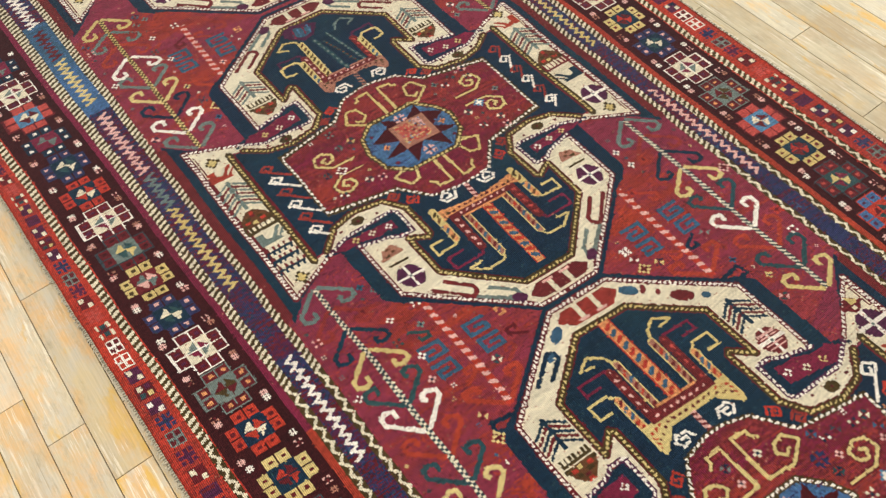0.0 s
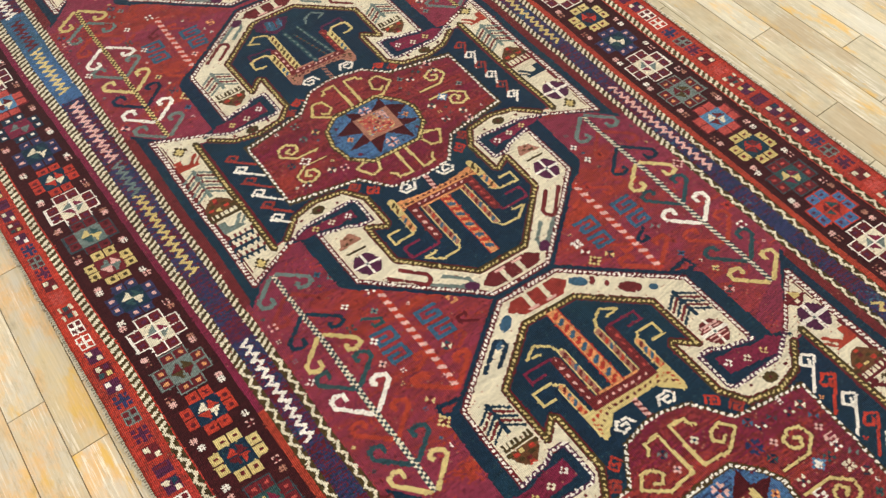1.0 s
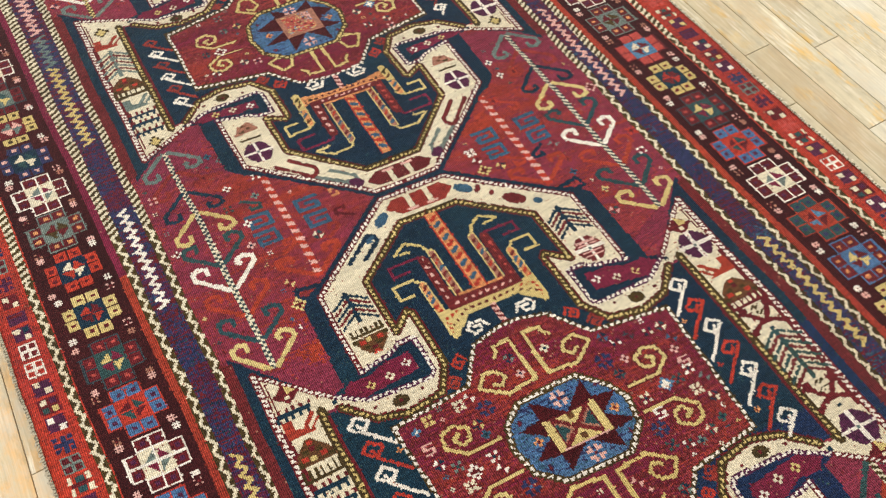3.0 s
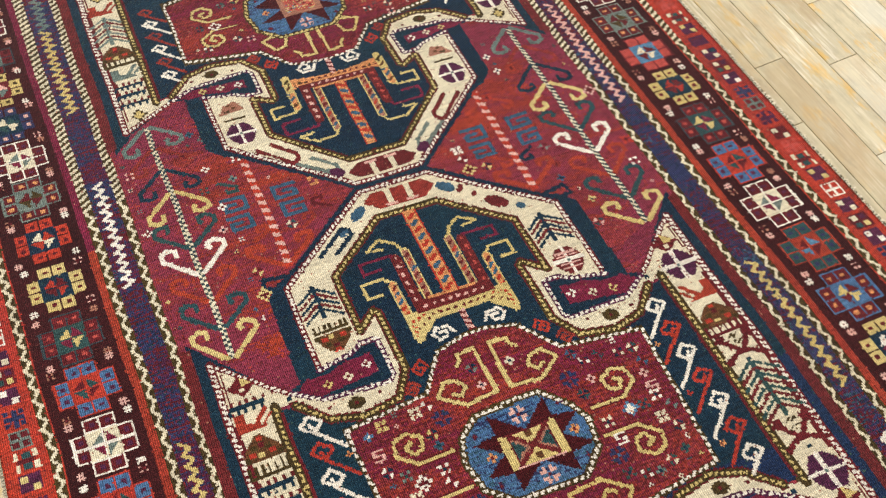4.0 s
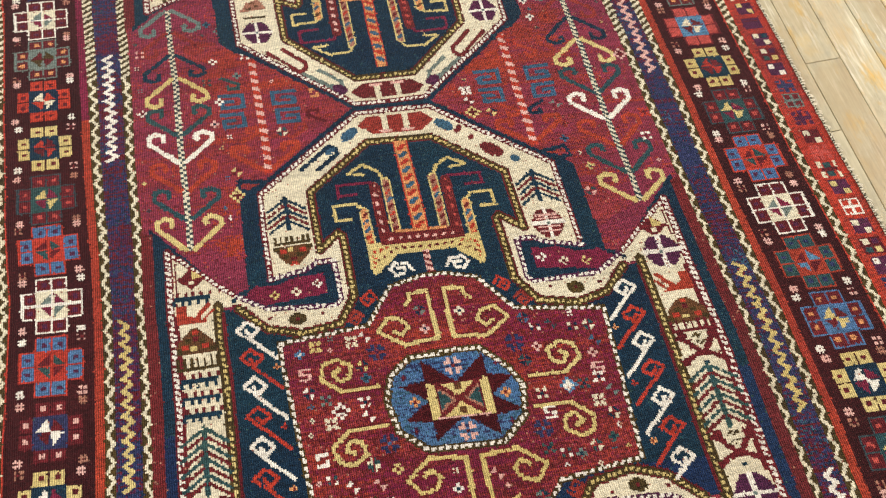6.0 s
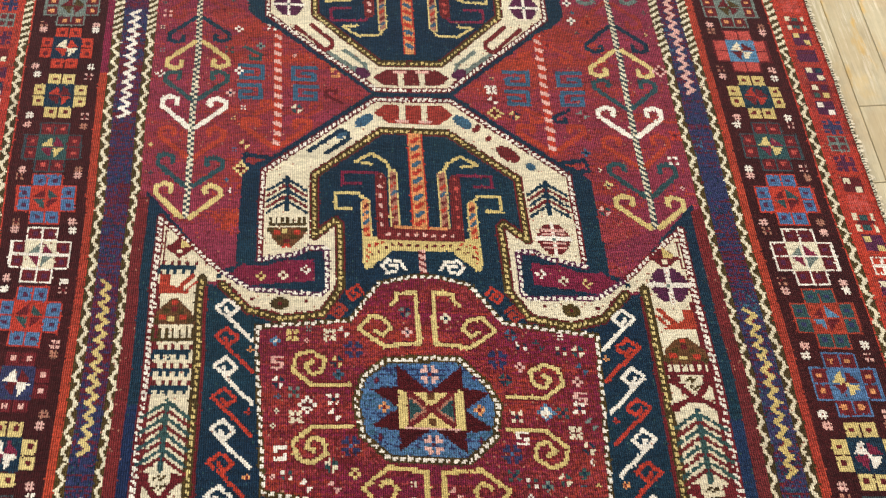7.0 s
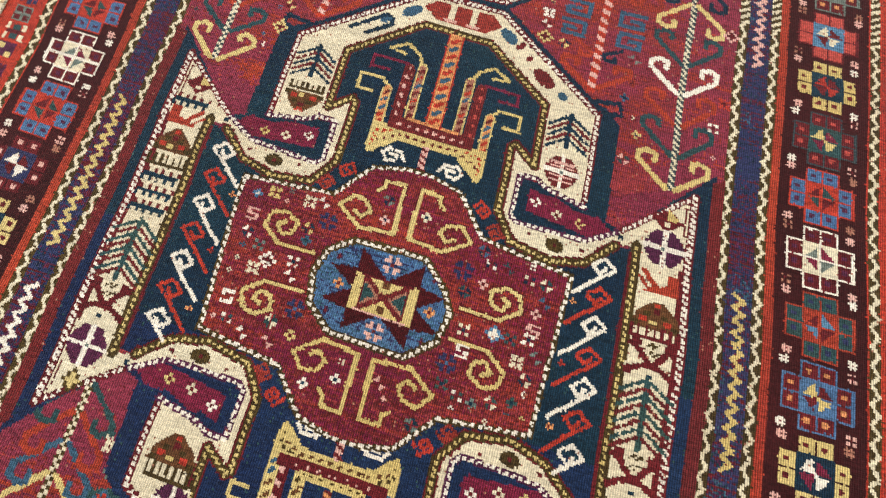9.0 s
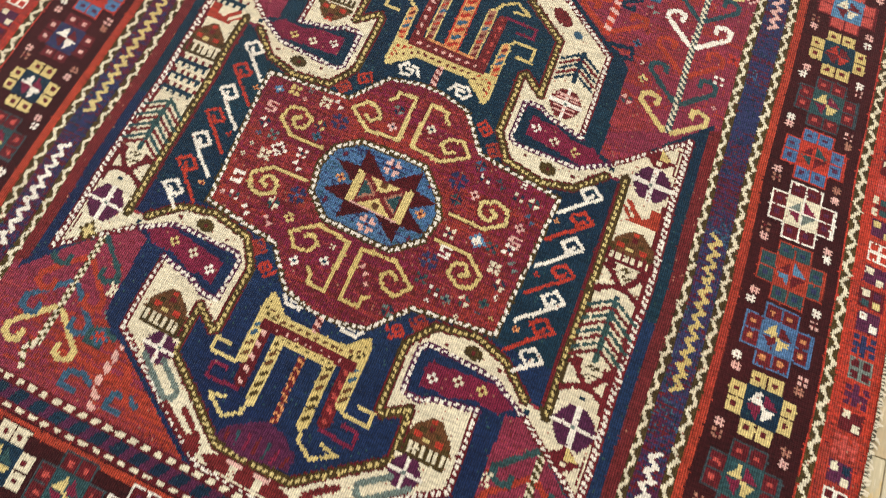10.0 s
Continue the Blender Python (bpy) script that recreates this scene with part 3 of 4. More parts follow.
def horned(cx, cy, who, up=1):
    """Two leaf-shaped horns over two splayed legs."""
    for s in (-1, 1):
        poly([(cx, cy - up * 4), (cx + s * 13, cy + up * 15), (cx + s * 13, cy + up * 25), (cx + s * 24, cy + up * 27), (cx + s * 32, cy + up * 16), (cx + s * 21, cy + up * 11), (cx + s * 8, cy - up * 7)], "maroon", who)
        poly([(cx, cy - up * 2), (cx + s * 10, cy - up * 6), (cx + s * 33, cy - up * 17), (cx + s * 29, cy - up * 28), (cx + s * 21, cy - up * 21), (cx + s * 8, cy - up * 13), (cx, cy - up * 13)], "maroon", who)
    for dy in (20, 8):
        for dx in (-4, 4):
            line([(cx + dx - 4, cy + up * dy - 3), (cx + dx + 3, cy + up * dy + 3)], 2.6, "brown", who)
    rect(cx, cy - up * 24, 9, 5, "navy", who)


def lozenges(cx, cy, who):
    poly([(cx - 22, cy), (cx, cy + 18), (cx + 22, cy), (cx, cy - 18)], "maroon", who)
    poly([(cx, cy), (cx + 18, cy + 2), (cx, cy + 17)], "yellow", who)
    rect(cx, cy - 6, 7, 6, "cream", who)


def bar_figures(items, cx, cy, s, parent):
    for name, y in items:
        who = owner("bar_figure", parent)
        if name == "fir":
            fir(cx, cy + y, 64, 90, who)
        elif name == "palefir":
            fir(cx, cy + y, 56, 78, who, ("grey", "crimson"))
        elif name == "comb":
            comb(cx, cy + y, 62, 20, "maroon" if s > 0 else "brown", who)
        elif name == "navycomb":
            centipede(cx, cy + y, 54, who)
        elif name == "pyramid":
            pyramid(cx, cy + y, 62, 40, who)
        elif name == "windmill":
            windmill(cx, cy + y, 27, who)
        elif name == "boot":
            boot(cx, cy + y, s, who)
        elif name == "greyboot":
            boot(cx, cy + y, s, who, "grey")
        elif name == "navyboot":
            boot(cx, cy + y, s, who, "navy")
        elif name == "horned":
            horned(cx, cy + y, who)
        elif name == "lozenges":
            lozenges(cx, cy + y, who)
        elif name == "eye":
            chart(cx, cy + y, LOZENGE, {"#": "brown", "o": "yellow"}, who, 6.0)


def oval(T, x, y, along, rx, ry, dye, who, tilt=0.0):
    px, py = T(x, y)
    pts = []
    for k in range(10):
        a = k * math.tau / 10
        u, v = rx * math.cos(a), ry * math.sin(a)
        c, s = math.cos(tilt * T.sx * T.sy), math.sin(tilt * T.sx * T.sy)
        pts.append((px + u * c - v * s, py + u * s + v * c))
    poly(pts, dye, who)


def long_hook(T, t0, t1, dye, parent):
    """A narrow hook that follows the sloping shoulder of the band."""
    who = owner("band_figure", parent)
    def at(t, o):
        return T(202 - 146 * t + 0.62 * o, 374 + 116 * t + 0.78 * o)
    line([at(t0, 10), at(t1, 10), at(t1 + 0.03, 0), at(t1, -10), at(t0 + 0.1, -10)], 8, dye, who)


def spiral(x, y, s, t, r, dye, who, w=6.0):
    """A squared spiral whose tail leaves towards the middle."""
    way = [(x - s * r * 2.2, y - t * r * 0.95), (x - s * r * 0.1, y - t * r * 0.95), (x + s * r, y - t * r * 0.1), (x + s * r * 0.75, y + t * r * 0.75), (x, y + t * r),
          (x - s * r * 0.8, y + t * r * 0.5), (x - s * r * 0.6, y - t * r * 0.2), (x, y - t * r * 0.35), (x + s * r * 0.3, y + t * r * 0.15), (x - s * r * 0.1, y + t * r * 0.35)]
    line(way, w + 2.5, "maroon", who)
    line(way[:2], w - 2, dye, who)
    line(way[1:], w - 0.4, dye, who)


# levels of the forked figure, in millimetres from the middle of the medallion: gable tip, upper edge of the foot,
# bar, and the three prongs (place, end, hook)
FORKS = {
    "bright": dict(tip=(83, 207), foot=(241, 257), bar=(257, 279), inner=(38, 374, ((48, 396), (70, 411), (96, 395), (70, 391))),
                   middle=(57, 366, ((64, 376), (114, 376), (114, 354), (88, 355))), outer=(80, 322, ((90, 337), (126, 337), (126, 309), (102, 311))),
                   pole=(280, 452, 27), tone="peach", foot_dye="yellow", bar_dye="crimson"),
    "gable": dict(tip=(74, 187), foot=(213, 226), bar=(226, 240), inner=(37, 325, ((41, 346), (62, 360), (91, 343), (69, 338))),
                  middle=(61, 312, ((60, 322), (104, 326), (104, 306), (85, 306))), outer=(72, 283, ((81, 293), (114, 292), (114, 274), (96, 274))),
                  pole=(254, 336, 10), tone="yellow", foot_dye="yellow", bar_dye="maroon"),
    "barred": dict(tip=(91, 183), foot=(198, 209), bar=(209, 222), inner=(43, 330, ((47, 346), (82, 349), (109, 329), (86, 326))),
                   middle=(64, 300, ((72, 315), (128, 316), (131, 289), (98, 287))), outer=(91, 260, ((97, 269), (138, 272), (138, 248), (112, 248))),
                   pole=(226, 388, 20), tone="peach", foot_dye="peach", bar_dye="crimson"),
    "dim": dict(tip=(68, 203), foot=(230, 241), bar=(241, 254), inner=(43, 378, ((50, 394), (72, 402), (93, 386), (74, 376))),
                middle=(58, 330, ((64, 346), (112, 350), (112, 330), (90, 330))), outer=(70, 318, ((82, 332), (116, 331), (117, 302), (96, 300))),
                pole=(256, 372, 10), tone="tan", foot_dye="tan", bar_dye="crimson"),
}


def speckled(pts, w, ground, who, edge="yellow", marks=("crimson", "slate", "brown")):
    """A striped prong: a pale edge, and slanting marks that change colour along it."""
    line(pts, w, edge, who)
    line(pts, w - 5, ground, who)
    (xa, ya), (xb, yb) = pts[0], pts[-1]
    n = max(2, int(math.hypot(xb - xa, yb - ya) / 13))
    for k in range(n):
        f = (k + 0.5) / n
        x, y = xa + f * (xb - xa), ya + f * (yb - ya)
        line([(x - 3, y - 3), (x + 3, y + 3)], 5.4, marks[(k * 5 + k // 2) % len(marks)], who)


def shield_figure(T, parent, style):
    """The forked figure on the shield: a pole, striped prongs with hooks and a gabled foot."""
    who = owner("shield_figure", parent, "forked yellow and red figure")
    F = FORKS[style]
    tip, foot, bar = F["tip"], F["foot"], F["bar"]
    tone, thin = F["tone"], "grey" if style == "dim" else "yellow"
    for s in (-1, 1):
        def at(x, y):
            return s * x, T.cy + T.sy * y
        faded = style == "dim" and s > 0
        x, end, hook = F["inner"]
        line([at(x, end), *(at(*p) for p in hook)], 5, thin if faded or style == "barred" and s < 0 else "yellow", who)
        if faded:
            line([at(x, bar[1]), at(x - 22, end)], 7, "teal", who)
            line([at(x, bar[1]), at(x - 22, end)], 4, "grey", who, "none", 12, 0.6)
            line([at(x - 14, bar[1]), at(x - 40, end - 20)], 5, "umber", who, "teal", 12, 0.5)
        else:
            speckled([at(x, bar[1]), at(x, end)], 15, "tan" if style in ("bright", "barred") else "yellow", who,
                     marks=("brown", "brown", "umber") if style in ("gable", "dim") else ("crimson", "crimson", "slate", "guard"))
        x, end, hook = F["middle"]
        line([at(x, end), *(at(*p) for p in hook)], 5.4, "wine" if style != "dim" else "plum", who)
        line([at(x, bar[0]), at(x, end)], 17, F["bar_dye"], who)
        line([at(x, bar[1]), at(x, end)], 6, "pink" if s < 0 else "coral", who, "none", 17, 0.4)
        x, end, hook = F["outer"]
        line([at(x, end), *(at(*p) for p in hook)], 5.2, "yellow", who)
        speckled([at(x, foot[0]), at(x, end)], 15, "yellow" if style in ("gable", "dim") else "peach", who, marks=("brown", "umber", "slate") if style != "bright" else ("crimson", "slate", "guard"))
        # gabled foot
        poly([at(0, foot[1]), at(x + 6, foot[1] + 6), at(x + 8, tip[1] + 16), at(*tip), at(tip[0] - 10, tip[1] + 6), at(44, foot[0] - 2), at(0, foot[0])], F["foot_dye"], who)
        if style == "barred":
            speckled([at(tip[0] - 2, tip[1] + 2), at(x, foot[1] + 8)], 14, "yellow", who, marks=("brown", "umber"))
        line([at(4, (foot[0] + foot[1]) / 2), at(46, (foot[0] + foot[1]) / 2), at(tip[0] - 8, tip[1] + 24)], 4.6, "maroon" if style != "gable" else "umber", who, "none", 12, 0.45)
        line([at(56, foot[1] - 4), at(x, foot[1] - 10), at(tip[0] - 3, tip[1] + 14)], 4.2, "guard" if style == "bright" else "brown", who, "none", 10, 0.5)
        poly([at(0, bar[1]), at(F["middle"][0] + 8, bar[1]), at(F["middle"][0] + 8, bar[0]), at(0, bar[0])], F["bar_dye"], who)
        line([at(3, (bar[0] + bar[1]) / 2), at(54, (bar[0] + bar[1]) / 2)], 4, "pink", who, "none", 14, 0.4 if style != "gable" else 0.12)
        line([at(0, bar[1] + 2), at(F["inner"][0], bar[1] + 2)], 5 if style != "gable" else 9, tone, who)
        if style == "gable":
            line([at(0, bar[1] + 2), at(F["inner"][0], bar[1] + 2)], 3.4, "brown", who, "none", 11, 0.4)

    def up(x, y):
        return x, T.cy + T.sy * y
    if style in ("gable", "dim"):
        block = owner("shield_block", parent)
        if style == "gable":
            poly([up(-60, 384), up(-47, 366), up(-4, 340), up(20, 346), up(46, 364), up(44, 384), up(-20, 394)], "plum", block)
            for k in range(7):
                line([up(-46 + 14 * k, 366 - 3 * (3 - abs(3 - k)) + 4), up(-44 + 13 * k, 384)], 4, ("crimson", "teal", "wine")[k % 3], block)
        else:
            poly([up(-60, 414), up(-56, 436), up(-32, 450), up(22, 424), up(-4, 392), up(-28, 384)], "plum", block)
            poly([up(-44, 414), up(-30, 436), up(6, 420), up(-8, 400), up(-28, 396)], "slate", block)
            for k in range(4):
                line([up(-40 + 12 * k, 404), up(-36 + 12 * k, 430)], 3.4, ("wine", "sky")[k % 2], block)
    low, high, w = F["pole"]
    if style in ("bright", "barred"):
        for half, dye in ((w / 2, "guard"), (w / 2 - 3.5, "peach")):
            poly([up(-half, low), up(half, low), up(half, high), up(-half, high)], dye, who)
        for k in range(int((high - low) / 15)):
            y = low + 9 + 15 * k
            line([up(-4, y - 3), up(4, y + 3)], 7.5, ("guard", "slate")[k % 2], who)
    elif style == "gable":
        line([up(0, low), up(2, high)], w, "peach", who, "crimson", 12, 0.5)
        line([up(0, low + 3), up(2, high)], 4, "maroon", who, "none", 12, 0.3)
    else:
        line([up(0, low), up(-12, high)], w, "teal", who)
        line([up(0, low), up(-12, high)], 4.5, "grey", who, "none", 16, 0.5)
    c = owner("pole", parent)
    line([up(0, foot[0] - 46), up(0, foot[0] - 2)], 9, "pink" if style != "dim" else "tan", c, "crimson" if style != "dim" else "none", 11, 0.55)
    for s in (-1, 1):
        curl(s * 43, T.cy + T.sy * (foot[0] - 28), s, T.sy, "white", parent)


def curl(x, y, s, t, dye, parent):
    """A round white scroll beside the pole."""
    line([(x - s * 17, y - t * 4), (x - s * 10, y + t * 10), (x + s * 8, y + t * 11), (x + s * 16, y + t * 1), (x + s * 8, y - t * 10), (x - s * 4, y - t * 8), (x - s * 5, y + t * 2), (x + s * 5, y + t * 2)],
         5, dye, owner("curl", parent))


def curl_ess(T, s, x, y, turn, dye, parent, size=1.0):
    """A small squared spiral, turned with the edge that it follows."""
    c, d = math.cos(turn) * size, math.sin(turn) * size
    pts = ((-13, -9), (-13, 9), (10, 9), (10, -8), (-4, -8), (-4, 2), (3, 2))
    line(T.all(*((s * (x + u * c + v * d), y - u * d + v * c) for u, v in pts)), 4.6, dye, owner("ess", parent))


def sprinkle(x0, x1, y0, y1, n, ground, parent, seed):
    """Small filling flowers wherever the ground is still free."""
    r = np.random.default_rng(seed)
    forms = (PLUS, CROSS, BOW, PLUS)
    for k in range(n * 40):
        x, y = r.uniform(x0, x1), r.uniform(y0, y1)
        where, px, py = window(x - 8, y - 8, x + 8, y + 8)
        if n > 0 and np.all(OWN[where] == ground):
            n -= 1
            flower(x, y, forms[k % 4], ("pink", "teal", "cream", "slate", "white", "yellow", "grey")[k % 7], ("navy", "teal", "maroon")[k % 3], parent, 2.5 if k % 3 else 0.0)


def medallion(cy, up, down, tips, bars, forks, stars):
    top = owner("medallion", -1, "dark blue hooked medallion outlined in ivory")
    quarters = [Half(cy, sx, sy, up if sy > 0 else down, tips[0] if sy > 0 else tips[1]) for sy in (1, -1) for sx in (-1, 1)]
    for T in quarters:
        where, px, py = window(min(T.sx * 236, T.sx * 420), min(cy + T.sy * 150, cy + T.sy * 420), max(T.sx * 236, T.sx * 420), max(cy + T.sy * 150, cy + T.sy * 420))
        u = np.abs(px)
        v = (py - cy) * T.sy
        lot = (u > 240) & (v > 150 + 0.4 * (u - 240)) & (v < 310 + 60 * drift(90, 40, 21)[where])
        lot &= (OWN[where] == RUG) & (COL[where] != DYE["orange"]) & (grainy[where] + drift(60, 14, 22)[where] < 0.45)
        COL[where][lot] = DYE["magenta"]
        deep = "ink" if cy < 500 and T.sy < 0 else "navy"
        # dark outer shadow line and navy wedges
        outer = T.all((0, 524), (61, 524), (241, 380), (241, 218))
        line(outer, 15, deep, top)
        poly(T.all((226, 398), (246, 392), (270, 368), (272, 205), (238, 205), (236, 380)), deep, top)
        line([*T.all((240, 168), (299, 198)), T.end(392, 4)], 13, deep, top)
        poly([T.end(416, 46), T.end(384, 6), T(384, 0), T(416, 0)], deep, top)
        poly([T.end(411, 30), T.end(428, 40), T(428, 0), T(411, 0)], "crimson", top)
        poly([T.end(336, -44), T.end(416, 46), T.end(400, -10)], deep, top)
        # ground and pocket
        poly(T.all((0, 0), (0, 465), (54, 463), (162, 374), (162, 262), (126, 292), (118, 180), (148, 134), (205, 124), (252, 136), (292, 178), (326, 184), (326, 0)), deep, top)
        poly(T.all((0, 0), (0, 124), (326, 124), (326, 0)), "navy", top)
        poly(T.all((136, 244), (136, 174), (148, 164), (250, 169), (300, 202), (242, 222), (182, 234)), deep, top)
        poly(T.all((158, 226), (158, 190), (250, 180), (282, 198), (262, 214), (228, 212), (196, 224), (178, 222)), "wine", top)
        for px, py, dye in ((170, 208, "white"), (202, 198, "cream"), (234, 196, "yellow")):
            x, y = T(px, py)
            flower(x, y, PLUS, dye, "maroon", top)
    band = owner("ivory_band", top, "ivory band with small coloured figures")
    for T in quarters:
        poly([*T.all((0, 522), (60, 522), (240, 378), (240, 220), (182, 231), (165, 242), (138, 242), (138, 176), (148, 167), (247, 172), (298, 204)), T.end(390),
              *T.all((390, 0), (322, 0), (322, 187), (290, 182), (250, 143), (205, 131), (148, 141), (121, 180), (121, 283), (126, 287), (158, 262), (158, 372), (52, 457), (0, 457))], "cream", band)
        # dotted edges
        line(T.all((0, 519), (60, 518), (237, 376), (237, 222)), 10.5, "maroon", band)
        line(T.all((0, 519), (60, 518), (237, 376), (237, 222)), 5.6, "white", band, "none", 8.5, 0.62)
        line(T.all((240, 222), (182, 233), (165, 243), (140, 242), (139, 177), (149, 168), (247, 173), (298, 205)), 8, "plum", band)
        line(T.all((240, 222), (182, 233), (165, 243), (140, 242), (139, 177), (149, 168), (247, 173), (298, 205)), 5, "white", band, "none", 9, 0.6)
        line([T(298, 205), T.end(390)], 9, "maroon", band)
        line([T(298, 205), T.end(390)], 5.2, "white", band, "none", 9, 0.6)
        line([T.end(389), T(389, 0)], 12, "maroon", band)
        line([T.end(389), T(389, 0)], 6.5, "white", band, "none", 9, 0.6)
        line([T.end(379, -24), T(381, 0)], 3.2, "maroon", band)
        inner = T.all((0, 456), (52, 456), (157, 371), (157, 262), (126, 290), (120, 283), (119, 180), (147, 138), (205, 128), (252, 141), (291, 181))
        line(inner, 15, "maroon", band)
        line(inner, 11, "brown", band)
        line(inner, 4.6, "yellow", band, "none", 8.5, 0.55)
        line(T.all((320, 190), (320, 0)), 13, "brown", band)
        line(T.all((321, 187), (321, 0)), 5, "yellow", band, "none", 9, 0.55)
        line(T.all((312, 176), (312, 0)), 4, "maroon", band)
        who = owner("band_figure", band)
        x, y = T(199, 336)
        if cy > 500 and T.sy < 0:
            windmill(T.sx * 202, cy - 282, 25, who)
        elif T.sy > 0:
            fir(x, y, 60, 54, who, ("navy", "crimson") if cy < 500 else ("grey", "crimson"), T.sy)
        else:
            windmill(T.sx * 178, T.cy - 322, 21, who)
        x, y = T(197, 266)
        who = owner("band_figure", band)
        if cy < 500 and T.sy > 0 and T.sx > 0:
            windmill(x, y, 25, who, "crimson")
            for d in (-14, -7, 7, 14):
                rect(x, y + d, 34, 2.6, "pink", who)
        elif forks[1] == "gable" and T.sy < 0:
            pyramid(T.sx * 194, cy - 264, 62, 38, who)
            comb(T.sx * 190, cy - 292, 66, 19, "brown", who)
        elif cy > 500 and T.sy < 0:
            poly([(T.sx * 178, cy - 226), (T.sx * 226, cy - 230), (T.sx * 214, cy - 208), (T.sx * 190, cy - 202)], "tan", who)
            for dx, dy, dye in ((196, -218, "umber"), (210, -222, "brown"), (204, -210, "umber")):
                rect(T.sx * dx, cy + dy, 8, 6, dye, who)
            rect(T.sx * 202, cy - 246, 40, 5, "brown", who)
        else:
            comb(x, y + T.sy * 22, 54, 14, "brown", who, T.sy)
            pyramid(x, y - T.sy * 6, 56, 34, who, -T.sy)
        if cy < 500 and T.sy > 0 and T.sx > 0:
            marks = ((100, 464, 6, 9, "crimson"), (78, 476, 18, 10, "slate"), (118, 446, 5, 6, "crimson"), (146, 416, 22, 12, "crimson"), (180, 392, 9, 7, "slate"))
        elif cy < 500 and T.sy > 0:
            marks = ((80, 474, 19, 10, "slate"), (116, 444, 10, 5, "slate"))
            long_hook(T, 0.28, 0.62, "navy", band)
        else:
            marks = ((80, 480, 14, 10, "plum" if cy > 500 else "crimson"),)
            near, far = ("crimson", "grey") if cy > 500 else ("grey", "crimson")
            long_hook(T, 0.12, 0.46, near, band)
            long_hook(T, 0.5, 0.82, far, band)
        for ox, oy, rx, ry, dye in marks:
            oval(T, ox, oy, 0, rx, ry, dye, owner("band_figure", band), -0.67)
        who = owner("band_figure", band)
        oval(T, 208, 152, 0, 14, 10, "brown", who)
        rect(*T(208, 152), 6, 5, "maroon", who)
        for bx, by, dye in ((246, 158, "maroon"), (170, 158, "maroon"), (296, 194, "navy")):
            rect(*T(bx, by), 7, 6, dye, owner("band_figure", band))
    for sy in (1, -1):
        T = Half(cy, 1, sy, up if sy > 0 else down, 0)
        who = owner("band_figure", band)
        poly(T.all((-46, 508), (46, 508), (64, 490), (40, 470), (-40, 470), (-64, 490)), "rust" if cy < 500 and sy > 0 else "crimson", who)
        for u in (-18, 18):
            line(T.all((u, 506), (u, 480)), 9, "cream", who)
            line(T.all((u - 9, 476), (u + 9, 476)), 5, "pink", who)
        shield_figure(T, top, forks[0 if sy > 0 else 1])
    for s in (-1, 1):
        bar_figures(bars[0 if s < 0 else 1], s * 356, cy, s, band)
    # hooked row beside the panel
    ends = (float(np.interp(140, PLAN, up)), -float(np.interp(140, PLAN, down)))
    for s in (-1, 1):
        if cy < 500:
            n, first, step, far, size, two = 7, 141, 43.5, 280, 1.0, ("white", "guard")
        else:
            n, first, step, far, size, two = 6, 114 if s > 0 else 94, 37.5, 280, 0.8, ("rust", "white")
        for k in range(n):
            y = cy + first - k * step
            who = owner("side_hook", top)
            tail = (45 if k < n - 1 else 22) * size
            reach = 0.85 * tail if cy < 500 or s < 0 else 0.35 * tail
            line([(s * (far - reach), y - 3 - tail), (s * (far + 16 * size), y + 3), (s * far, y + 15 * size), (s * (far - 16 * size), y + 1), (s * (far - 4 * size), y - 9 * size), (s * (far + 3), y + 1)],
                 5.2 * (0.5 + 0.5 * size), two[k % 2], who)
            if k % 2 and cy < 500:
                flower(s * 247, y - 16, PLUS, ("peach", "guard")[k % 3 == 0], "maroon", top, 3.4)
    # middle panel
    p = owner("centre_panel", top, "crimson panel with yellow spirals and a star")
    def shape(g):
        pts = []
        for sx, sy in ((1, 1), (1, -1), (-1, -1), (-1, 1)):
            T = Half(cy, sx, sy, up if sy > 0 else down, 0)
            w = 240 if cy > 500 else 236 if sy > 0 else 222
            q = T.all((16, 195 + g), (62 + 0.5 * g, 183 + g), (106 + 0.5 * g, 126 + g), (w + g, 112 + g))
            pts += q if sx * sy > 0 else q[::-1]
        return pts
    poly(shape(7), "brown", p)
    poly(shape(0), "crimson", p)
    closed = shape(3)
    line(closed + closed[:1], 5, "white", p, "none", 11, 0.6)
    got = window(-240, cy - 210, 240, cy + 210)
    where, px, py = got
    t = drift(120, 60, 9)[where] + 1.2 * grainy[where]
    mine = (OWN[where] == p) & (COL[where] == DYE["crimson"])
    COL[where][mine & (t > 0.3)] = DYE["red"]
    COL[where][mine & (t < -0.55)] = DYE["wine"]
    COL[where][mine & (t > 1.0)] = DYE["rust"]
    worn = drift(110, 7, 31)[where] + 0.8 * drift(45, 30, 32)[where] + 0.6 * grainy[where]
    COL[where][mine & (worn > 1.75)] = DYE["maroon"]
    for sy in (1, -1):
        T = Half(cy, 1, sy, up if sy > 0 else down, 0)
        for s in (-1, 1):
            who = owner("spiral", p)
            way = [(s * 47, 152), (s * 40, 160), (s * 40, 170), (s * 12, 172), (s * 11, 94), (s * 60, 90), (s * 95, 116), (s * 78, 136), (s * 58, 130), (s * 50, 116), (s * 62, 106), (s * 72, 113)]
            if cy < 500:
                way = [(x, cy + sy * (y if sy > 0 else y - 14)) for x, y in way]
            else:
                way = T.all(*way)
            line(way, 8.5, "maroon", who)
            line(way, 5.6, "yellow", who)
